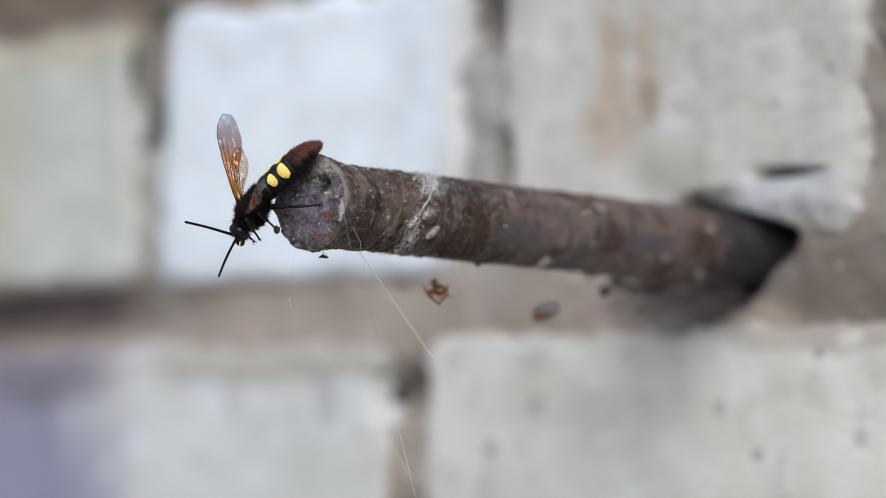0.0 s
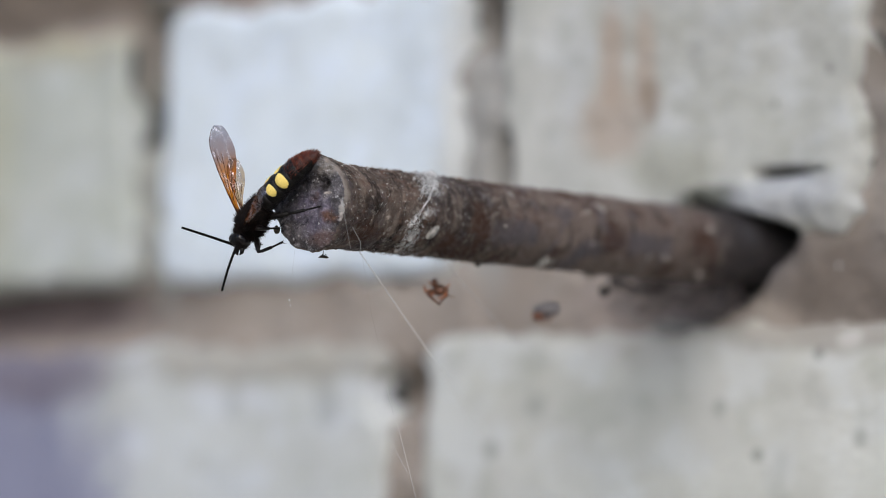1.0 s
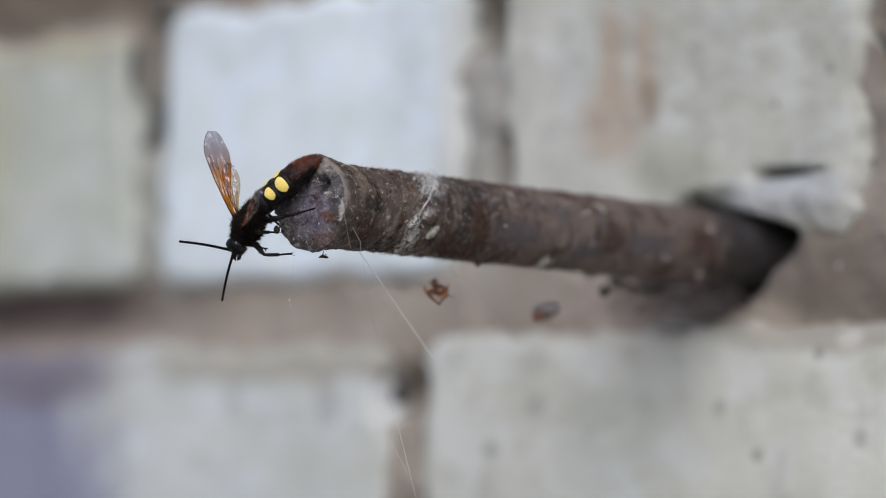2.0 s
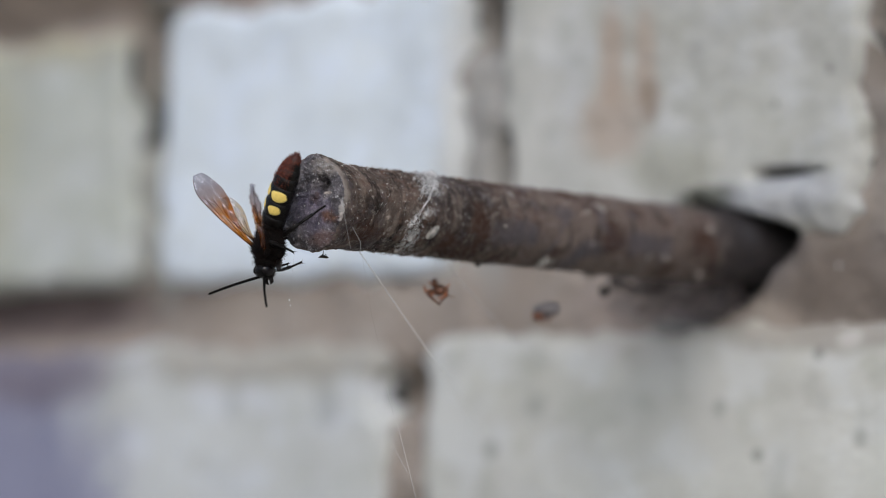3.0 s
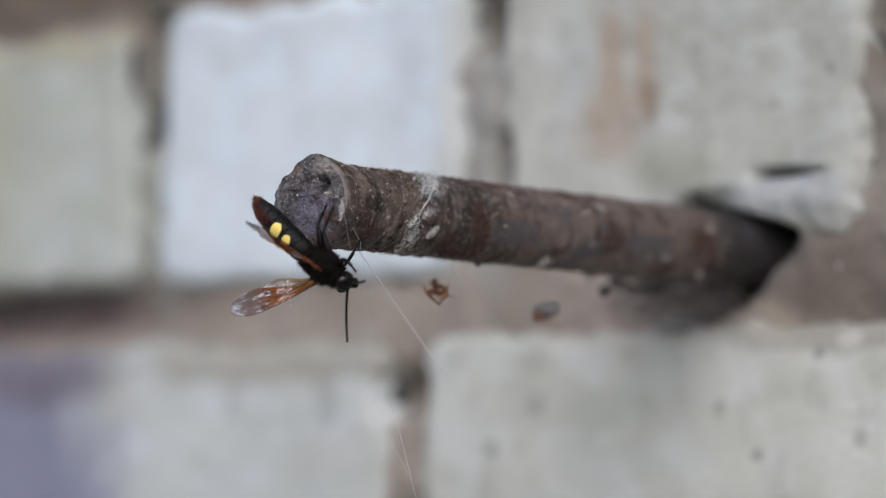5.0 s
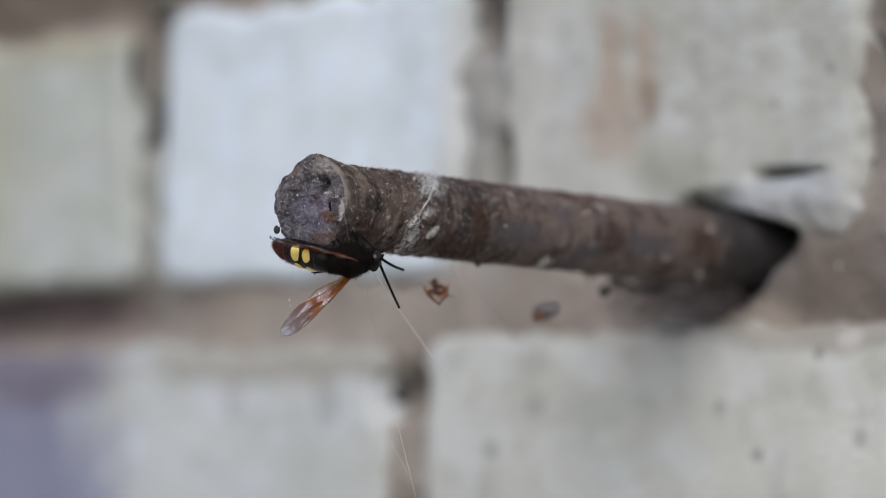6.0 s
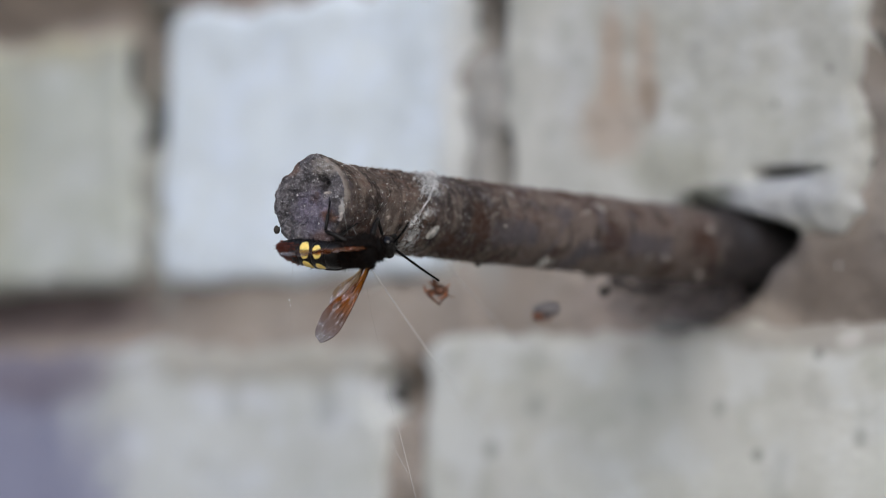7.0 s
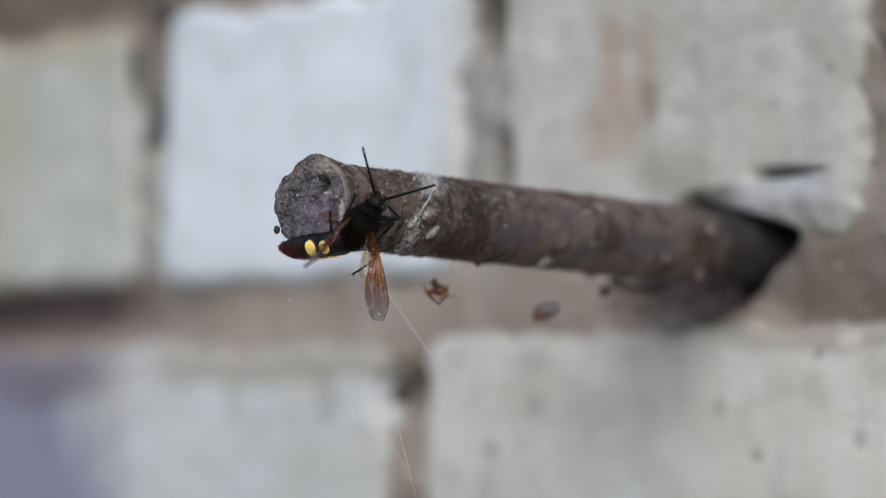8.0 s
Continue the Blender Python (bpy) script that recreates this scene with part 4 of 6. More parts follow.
def build_husk(at, hook):
    hk = tagged(new("beetle_husk"), "dried brown and grey beetle husk hanging in the web", "dead beetle")
    hk.location = at
    turn = Euler((0, radians(-12), radians(40))).to_matrix()
    bm = bmesh.new()
    ovoid(bm, (0, 0, 0), (0.0037, 0.0023, 0.0023), 22, 14, turn, lambda d: 1 + 0.05 * math.cos(9 * d.x) + (0.06 if d.z > 0 else -0.1))
    part("shell", bm, HUSK_GREY, hk)
    bm = bmesh.new()
    ovoid(bm, turn @ Vector((-0.0024, -0.0004, -0.0006)), (0.0017, 0.0018, 0.0015), 16, 10, turn)
    part("head", bm, HUSK, hk, "red-brown head")
    for k in range(4):
        bm = bmesh.new()
        a = turn @ Vector((-0.0018 + 0.0009 * k, -0.0012, -0.0016))
        tube(bm, [a, a + Vector((-0.0003, -0.0005, -0.0012)), a + Vector((0.0003, -0.0003, -0.0019))], [0.0002, 0.00015, 0.00005], 6)
        part("leg", bm, HUSK, hk)
    bm = bmesh.new()
    tube(bm, [Vector(hook) - Vector(at), Vector((0, 0, 0.0018))], 0.00004, 5)
    part("silk", bm, SILK_FAINT, hk, "fine silk thread")


def build_fly_scrap(at, hook):
    """A scrap of a fly under the bar's rim."""
    sc = tagged(new("fly_scrap"), "dark dried scrap of a fly under the bar", "dead fly")
    sc.location = at
    bm = bmesh.new()
    ovoid(bm, (0.0002, 0, 0), (0.0011, 0.0004, 0.00035), 12, 8, Euler((0, radians(8), radians(40))).to_matrix())
    part("body", bm, CRUMB, sc)
    for k, (x, z) in enumerate(((-0.0013, -0.0002), (0.0014, -0.0003), (0.0010, 0.0006), (-0.0004, 0.0007))):
        bm = bmesh.new()
        tube(bm, [(0, 0, 0), (x * 0.6 * 0.77, x * 0.6 * 0.64, z), (x * 0.77, x * 0.64, z * 0.4)], [0.00016, 0.00012, 0.00004], 5)
        part("leg", bm, CRUMB, sc)
    bm = bmesh.new()
    tube(bm, [Vector(hook) - Vector(at), (0, 0, 0)], 0.0001, 5)
    part("stalk", bm, CRUMB, sc)


def build_crumb(at, size, hook, label):
    bm = bmesh.new()
    ovoid(bm, (0, 0, 0), size, 14, 10, shape=lambda d: 1 + 0.25 * noise.noise(d * 2 + Vector(at) * 50))
    if hook is not None:
        tube(bm, [Vector(hook) - Vector(at), (0, 0, 0)], 0.00009, 5)
    ob = tagged(part("crumb", bm, CRUMB), label, "crumb")
    ob.location = at


def build_fleck(at, size, label):
    bm = bmesh.new()
    ovoid(bm, (0, 0, 0), (size, size * 0.7, size * 1.2), 10, 8, shape=lambda d: 1 + 0.3 * noise.noise(d * 2 + Vector(at) * 70))
    ob = tagged(part("dust_fleck", bm, SILK_DIRTY), label, "dust fleck")
    ob.location = at


def build_lime(s, deg, size):
    bm = bmesh.new()
    ovoid(bm, (0, 0, 0), (size, size * 1.2, size * 0.8), 10, 8, shape=lambda d: 1 + 0.35 * noise.noise(d * 2 + Vector((s, deg, 3)) * 70))
    ob = tagged(part("lime_fleck", bm, LIME), "small pale fleck of lime on the rusty bar", "lime fleck", "lime flecks on the bar")
    ob.location = surface(s, deg, size * 0.3)


def build_dark_sheet():
    """A thin dark sheet slung from the bar's underside to the wall below its root."""
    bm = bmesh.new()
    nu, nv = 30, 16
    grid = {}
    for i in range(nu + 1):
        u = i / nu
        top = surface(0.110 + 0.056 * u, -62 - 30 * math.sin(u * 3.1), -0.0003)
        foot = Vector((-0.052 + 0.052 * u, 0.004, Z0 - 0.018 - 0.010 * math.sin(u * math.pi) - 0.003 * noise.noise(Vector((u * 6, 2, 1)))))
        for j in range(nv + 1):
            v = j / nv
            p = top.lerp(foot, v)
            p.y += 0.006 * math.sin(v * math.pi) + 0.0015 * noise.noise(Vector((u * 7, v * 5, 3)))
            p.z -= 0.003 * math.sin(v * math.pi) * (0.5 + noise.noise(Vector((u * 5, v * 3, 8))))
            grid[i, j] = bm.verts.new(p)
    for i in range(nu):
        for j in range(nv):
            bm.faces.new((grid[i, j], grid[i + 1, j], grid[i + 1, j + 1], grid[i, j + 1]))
    tagged(part("dark_sheet", bm, SHEET), "thin dark grey sheet slung below the root of the bar", "cobweb")


build_cobweb()
build_dark_sheet()
build_cocoon(0.0357, -30, 0.0046, 38, "pale oval cocoon stuck to the side of the bar")
build_cocoon(0.0833, -61, 0.0050, 0, "small pale cocoon low on the bar")
build_spider((-0.00085, -0.12214, 1.38062), (-0.00048, -0.12324, 1.38913))
build_husk((-0.00097, -0.07806, 1.37777), (-0.00046, -0.07773, 1.38940))
build_fly_scrap((-0.00056, -0.16496, 1.38730), (-0.00049, -0.16505, 1.38893))
build_crumb((-0.00801, -0.17336, 1.39373), (0.0008, 0.0007, 0.0010), (-0.00669, -0.17239, 1.39522), "tiny dark crumb hanging by the torn end")
build_crumb((-0.00048, -0.10669, 1.38912), (0.0009, 0.0009, 0.0014), (-0.00043, -0.10675, 1.39025), "dark rust crumb under the bar")
build_crumb((-0.00682, -0.04633, 1.38463), (0.0013, 0.0013, 0.0017), (-0.00041, -0.05458, 1.39068), "dark crumb hanging below the bar")
thread("silk_thread", [surface(0.0057, -33, 0.0003), surface(0.0128, -58, 0.0003), surface(0.0180, -84, 0.0003), (-0.00107, -0.15157, 1.38965), (0.00172, -0.12585, 1.36328), (-0.08621, 0.00300, 1.34614)], 0.00012, SILK, "long pale silk thread from the bar to the wall")
thread("silk_thread", [(-0.12705, 0.00300, 1.37135), (0.00546, -0.14814, 1.35495), (0.01709, -0.15707, 1.34435), (0.01616, -0.14993, 1.32891), (-0.10257, 0.00300, 1.30851)], 0.00006, SILK, "slack silk thread stretched before the wall")
thread("silk_thread", [(0.01329, -0.15762, 1.34413), (0.01479, -0.15605, 1.34062), (0.01618, -0.15309, 1.33524)], 0.00005, SILK, "short loose strand on the slack silk thread")
thread("silk_thread", [(-0.00042, -0.12200, 1.39032), (-0.00198, -0.11155, 1.38397), (-0.01378, -0.08256, 1.37496), (-0.06724, 0.00300, 1.36594)], 0.00010, SILK, "faint silk thread running past the spider")
thread("silk_thread", [(-0.00048, -0.15099, 1.38911), (0.00981, -0.15924, 1.37356), (0.00414, -0.15041, 1.36793), (-0.12399, 0.00300, 1.36076)], 0.00003, SILK_FAINT, "faint silk thread hanging from the bar")
thread("silk_thread", [(-0.00287, -0.17256, 1.38905), (-0.00511, -0.17205, 1.37694), (-0.15930, 0.00300, 1.35146)], 0.00003, SILK_FAINT, "faint silk thread with dust specks under the torn end")
thread("silk_thread", [surface(-0.0006, 3, 0.0002), surface(0.0004, -14, 0.0002), surface(0.0023, -28, 0.0003), surface(0.0062, -48, 0.0004), surface(0.0126, -76, 0.0004)], 0.00006, SILK, "short pale silk strand stuck over the bar's torn rim")
build_fleck((-0.00511, -0.17204, 1.37681), 0.0002, "tiny pale dust fleck caught on silk")
build_fleck((-0.00530, -0.17143, 1.37548), 0.00014, "tiny pale dust fleck caught on silk")
build_fleck((0.03470, 0.00200, 1.39201), 0.0004, "small pale grit fleck on the mortar")
build_cocoon(0.1122, -100, 0.0040, 10, "small pale cocoon under the bar")
build_lime(0.1486, 18, 0.0011)
build_lime(0.0965, 24, 0.0007)
build_lime(0.1080, 20, 0.0006)
build_lime(0.1491, -54, 0.0009)
build_lime(0.1308, -32, 0.0008)
build_lime(0.0628, -10, 0.0005)
build_lime(0.0900, 37, 0.0005)


# ---- bricks, last ----
build_bricks(wall)


# ---- what moves ----
def motions():
    # times in seconds, poses in metres and degrees; parts in the space of what carries them
    walk(wasp, [
        (0.0, pose(-0.01231, -0.17733, 1.39875, -58.6, 56, -169.6)), (0.5, pose(-0.01213, -0.17733, 1.39765, -58.6, 56, -169.6)),
        (1.0, pose(-0.0123, -0.17733, 1.3963, -56, 54.4, -169.3)), (1.5, pose(-0.0136, -0.17733, 1.39609, -55.1, 57.1, -169.8)),
        (1.7, pose(-0.01396, -0.17733, 1.3957, -54.8, 56.5, -169.7)), (2.8, pose(-0.00879, -0.17733, 1.39219, -61.7, 67.2, -172.8)),
        (3.0, pose(-0.00713, -0.17733, 1.38994, -74.1, 78.6, 177.8)), (3.2, pose(-0.00584, -0.17733, 1.38758, 153.9, 82.9, 45.4)),
        (3.5, pose(-0.00401, -0.17733, 1.38682, 136.4, 71.2, 26.2)), (3.8, pose(-0.00055, -0.17733, 1.38465, 134.7, 61.5, 22.3)),
        (4.0, pose(0, -0.17733, 1.38409, 136.7, 61.6, 22.3)), (4.2, pose(0.00417, -0.17733, 1.38257, 139.7, 50.6, 20.1)),
        (4.5, pose(0.00597, -0.17733, 1.38277, 144.3, 39.7, 18.7)), (4.7, pose(0.00777, -0.17733, 1.38337, 141.9, 41.4, 18.9)),
        (5.25, pose(0.00878, -0.17228, 1.38461, 152.4, 20, 47.5)), (5.8, pose(0.00824, -0.16729, 1.38597, 144.1, -3.8, 68.7)),
        (6.0, pose(0.00938, -0.16695, 1.3858, 143.5, -3.5, 65.4)), (6.25, pose(0.01088, -0.16592, 1.38564, 142.9, -3.4, 61)),
        (6.5, pose(0.01074, -0.16607, 1.3859, 139.5, -6, 56.2)), (6.75, pose(0.01316, -0.16706, 1.38657, 134.3, -11.5, 51)),
        (7.0, pose(0.01439, -0.16814, 1.38752, 130.7, -13, 45.8)), (7.2, pose(0.01569, -0.16922, 1.38979, 121.2, -29.3, 40.5)),
        (7.5, pose(0.0158, -0.17037, 1.39201, 116.5, -40.1, 31.6)), (7.75, pose(0.01608, -0.17054, 1.39296, 114.4, -48.1, 21.8)),
        (8.0, pose(0.01613, -0.17066, 1.39366, 115.2, -51.4, 11.7))])
    walk(limb["head"], [
        (0.0, pose(0.0044, 0, -0.0006, 0, -19.6, 17.6)), (0.5, pose(0.0044, 0, -0.0006, 0, -19.7, 17.6)),
        (1.0, pose(0.0044, 0, -0.0006, 0, -25.4, 30.8)), (1.5, pose(0.0044, 0, -0.0006, 0, -19.6, 20.7)),
        (1.7, pose(0.0044, 0, -0.0006, 0, -21, 23.7)), (2.8, pose(0.0044, 0, -0.0006, 0, -20.3, 20.8)),
        (3.0, pose(0.0044, 0, -0.0006, 0, -16.5, 12.9)), (3.2, pose(0.0044, 0, -0.0006, 0, -12.8, 7.6)),
        (3.5, pose(0.0044, 0, -0.0006, 0, -12.9, 8.4)), (3.8, pose(0.0044, 0, -0.0006, 0, -11.4, 6.1)),
        (4.0, pose(0.0044, 0, -0.0006, 0, -5.1, -5.3)), (4.2, pose(0.0044, 0, -0.0006, 0, -7.4, -0.8)),
        (4.5, pose(0.0044, 0, -0.0006, 0, -7.5, -0.6)), (4.7, pose(0.0044, 0, -0.0006, 0, -4.5, -7)),
        (5.25, pose(0.0044, 0, -0.0006, 0, -25.6, 26)), (5.8, pose(0.0044, 0, -0.0006, 0, -16, 11.5)),
        (6.0, pose(0.0044, 0, -0.0006, 0, -14.8, 10.4)), (6.25, pose(0.0044, 0, -0.0006, 0, -13, 7.1)),
        (6.5, pose(0.0044, 0, -0.0006, 0, -10.9, 4.6)), (6.75, pose(0.0044, 0, -0.0006, 0, -8.5, 1.8)),
        (7.0, pose(0.0044, 0, -0.0006, 0, -5.6, -0.7)), (7.2, pose(0.0044, 0, -0.0006, 0, -2.5, -2.2)),
        (7.5, pose(0.0044, 0, -0.0006, 0, 2.1, -2.9)), (7.75, pose(0.0044, 0, -0.0006, 0, 5.9, -1.9)), (8.0, pose(0.0044, 0, -0.0006, 0, 9.6, -0.1))])
    walk(limb["abdomen"], [
        (0.0, pose(-0.0046, 0, -0.0002, 0.8, -11.7, -17.5)), (0.5, pose(-0.0046, 0, -0.0002, -4.4, -15, -5.9)),
        (1.0, pose(-0.0046, 0, -0.0002, 0, -8.1, -16.7)), (1.5, pose(-0.0046, 0, -0.0002, 3.9, -20.9, -19.7)),
        (1.7, pose(-0.0046, 0, -0.0002, 0.3, -20.2, -13.6)), (2.8, pose(-0.0046, 0, -0.0002, -5.1, -2.8, -20.7)),
        (3.0, pose(-0.0046, 0, -0.0002, -2.9, 0.9, -22.9)), (3.2, pose(-0.0046, 0, -0.0002, -2.9, -13.1, -13.1)),
        (3.5, pose(-0.0046, 0, -0.0002, -1.5, -11.9, -18.4)), (3.8, pose(-0.0046, 0, -0.0002, -0.9, -5.1, -18.8)),
        (4.0, pose(-0.0046, 0, -0.0002, 2.8, -0.9, -14.6)), (4.2, pose(-0.0046, 0, -0.0002, 4, 2, -18.8)),
        (4.5, pose(-0.0046, 0, -0.0002, 3.6, -13.1, -8.6)), (4.7, pose(-0.0046, 0, -0.0002, 7.3, -6.5, -4.2)),
        (5.25, pose(-0.0046, 0, -0.0002, -1, -28.5, 15)), (5.8, pose(-0.0046, 0, -0.0002, -28.9, -48.1, 53.7)),
        (6.0, pose(-0.0046, 0, -0.0002, -32.9, -49, 58.6)), (6.25, pose(-0.0046, 0, -0.0002, -30.6, -48.1, 46.2)),
        (6.5, pose(-0.0046, 0, -0.0002, -28.7, -46.8, 34.2)), (6.75, pose(-0.0046, 0, -0.0002, -20.9, -46.3, 24.8)),
        (7.0, pose(-0.0046, 0, -0.0002, -13.6, -44.9, 15.8)), (7.2, pose(-0.0046, 0, -0.0002, 1.1, -44.5, 0.7)),
        (7.5, pose(-0.0046, 0, -0.0002, 20.9, -39.2, -19.7)), (7.75, pose(-0.0046, 0, -0.0002, 34.7, -31.7, -34)),
        (8.0, pose(-0.0046, 0, -0.0002, 45.2, -21.9, -45))])
    walk(limb["forewing", -1], [
        (0.0, pose(0.0012, -0.003, 0.0024, 42.8, -28.5, -149.9)), (0.5, pose(0.0012, -0.003, 0.0024, 42.4, -31.2, -147.9)),
        (1.0, pose(0.0012, -0.003, 0.0024, 43.6, -35.9, -145.7)), (1.5, pose(0.0012, -0.003, 0.0024, 45.6, -34.5, -149.6)),
        (1.7, pose(0.0012, -0.003, 0.0024, 45.6, -35, -149)), (2.8, pose(0.0012, -0.003, 0.0024, 41.6, -40.6, -146.4)),
        (3.0, pose(0.0012, -0.003, 0.0024, 39, -40, -149.5)), (3.2, pose(0.0012, -0.003, 0.0024, 38.6, -41.2, -156.6)),
        (3.5, pose(0.0012, -0.003, 0.0024, 39.6, -40.4, -164.1)), (3.8, pose(0.0012, -0.003, 0.0024, 38.4, -45.2, -163.7)),
        (4.0, pose(0.0012, -0.003, 0.0024, 31.9, -45.5, -150.8)), (4.2, pose(0.0012, -0.003, 0.0024, 33.8, -43.1, -156.2)),
        (4.5, pose(0.0012, -0.003, 0.0024, 46.2, -50.1, -175.7)), (4.7, pose(0.0012, -0.003, 0.0024, 40.6, -54.3, -166.9)),
        (5.25, pose(0.0012, -0.003, 0.0024, 67.7, -38.3, -146.6)), (5.8, pose(0.0012, -0.003, 0.0024, 84.5, -11.2, -126.4)),
        (6.0, pose(0.0012, -0.003, 0.0024, 85, -16.2, -140)), (6.25, pose(0.0012, -0.003, 0.0024, 75.2, -19.4, -141.3)),
        (6.5, pose(0.0012, -0.003, 0.0024, 63.8, -20.7, -142.6)), (6.75, pose(0.0012, -0.003, 0.0024, 43.4, -19.8, -144.8)),
        (7.0, pose(0.0012, -0.003, 0.0024, 19.6, -11.5, -133.5)), (7.2, pose(0.0012, -0.003, 0.0024, 0.5, -3.2, -136.1)),
        (7.5, pose(0.0012, -0.003, 0.0024, -9.1, -1.7, -137.2)), (7.75, pose(0.0012, -0.003, 0.0024, -19.4, -1.8, -140.1)),
        (8.0, pose(0.0012, -0.003, 0.0024, -29.6, 1.2, -139.9))])
    walk(limb["forewing", 1], [
        (0.0, pose(0.0012, 0.003, 0.0024, 10.2, -23.3, 126.8)), (0.5, pose(0.0012, 0.003, 0.0024, 11.1, -23.9, 128.3)),
        (1.0, pose(0.0012, 0.003, 0.0024, 11.7, -22, 129.4)), (1.5, pose(0.0012, 0.003, 0.0024, 10.1, -19.8, 127.5)),
        (1.7, pose(0.0012, 0.003, 0.0024, 10.2, -19.9, 128.2)), (2.8, pose(0.0012, 0.003, 0.0024, 15.1, -27.1, 143.1)),
        (3.0, pose(0.0012, 0.003, 0.0024, 17, -32.5, 144.2)), (3.2, pose(0.0012, 0.003, 0.0024, 16.9, -33.4, 134.2)),
        (3.5, pose(0.0012, 0.003, 0.0024, 17.2, -30.9, 132.6)), (3.8, pose(0.0012, 0.003, 0.0024, 17.9, -31.7, 130.4)),
        (4.0, pose(0.0012, 0.003, 0.0024, 18.5, -35.7, 124.4)), (4.2, pose(0.0012, 0.003, 0.0024, 20.8, -36.3, 126.9)),
        (4.5, pose(0.0012, 0.003, 0.0024, 14.4, -24.4, 132.1)), (4.7, pose(0.0012, 0.003, 0.0024, 11.3, -24.9, 134.9)),
        (5.25, pose(0.0012, 0.003, 0.0024, -12.4, 4, -179)), (5.8, pose(0.0012, 0.003, 0.0024, -25.6, 26.1, -167.2)),
        (6.0, pose(0.0012, 0.003, 0.0024, -27.2, 26.3, -172.1)), (6.25, pose(0.0012, 0.003, 0.0024, -26.5, 16.6, -169.4)),
        (6.5, pose(0.0012, 0.003, 0.0024, -30.4, 16, -175.7)), (6.75, pose(0.0012, 0.003, 0.0024, -36, 2.4, 170.1)),
        (7.0, pose(0.0012, 0.003, 0.0024, -38, -9.7, 163.6)), (7.2, pose(0.0012, 0.003, 0.0024, -47.9, -16.5, 157.6)),
        (7.5, pose(0.0012, 0.003, 0.0024, -52, -34.7, 158.1)), (7.75, pose(0.0012, 0.003, 0.0024, -58, -50.4, 160.9)),
        (8.0, pose(0.0012, 0.003, 0.0024, -68.3, -61.4, 171.8))])
    walk(limb["antenna", -1], [
        (0.0, pose(0.0036, -0.0009, 0.0003, -35.8, -63.8, -14.1)), (0.5, pose(0.0036, -0.0009, 0.0003, -37.3, -56.2, -54.9)),
        (1.0, pose(0.0036, -0.0009, 0.0003, -49, -55.3, -49.2)), (1.5, pose(0.0036, -0.0009, 0.0003, -42.4, -64.3, -17.9)),
        (1.7, pose(0.0036, -0.0009, 0.0003, -23.3, -60.2, -9.5)), (2.8, pose(0.0036, -0.0009, 0.0003, -23.9, -42.6, -39.2)),
        (3.0, pose(0.0036, -0.0009, 0.0003, -18.6, -42, -40.9)), (3.2, pose(0.0036, -0.0009, 0.0003, -14.6, -45.1, -39.3)),
        (3.5, pose(0.0036, -0.0009, 0.0003, -2.8, -29.3, -7.3)), (3.8, pose(0.0036, -0.0009, 0.0003, -11.4, -35.9, -43.1)),
        (4.0, pose(0.0036, -0.0009, 0.0003, -3.3, -41.7, -20.6)), (4.2, pose(0.0036, -0.0009, 0.0003, -6, -41.4, -28.4)),
        (4.5, pose(0.0036, -0.0009, 0.0003, -8.7, -45.3, -42.2)), (4.7, pose(0.0036, -0.0009, 0.0003, -3.7, -35.4, -31.9)),
        (5.25, pose(0.0036, -0.0009, 0.0003, -14.1, -40.7, -12.6)), (5.8, pose(0.0036, -0.0009, 0.0003, 23.7, -65.3, 16.6)),
        (5.9, pose(0.0036, -0.0009, 0.0003, -4.7, -64.7, -2.4)), (6.0, pose(0.0036, -0.0009, 0.0003, -33.6, -68, -20.8)),
        (6.25, pose(0.0036, -0.0009, 0.0003, -11.6, -56.9, -17.3)), (6.5, pose(0.0036, -0.0009, 0.0003, -0.4, -49.5, 1.1)),
        (6.75, pose(0.0036, -0.0009, 0.0003, -6.5, -37.5, -31.4)), (7.0, pose(0.0036, -0.0009, 0.0003, -4.2, -27.1, -36.7)),
        (7.2, pose(0.0036, -0.0009, 0.0003, -3, -40.4, -58.9)), (7.5, pose(0.0036, -0.0009, 0.0003, 1.3, -50.9, -30.2)),
        (7.75, pose(0.0036, -0.0009, 0.0003, 2.2, -35.7, -20.3)), (8.0, pose(0.0036, -0.0009, 0.0003, 6.1, 3.3, -39.4))])
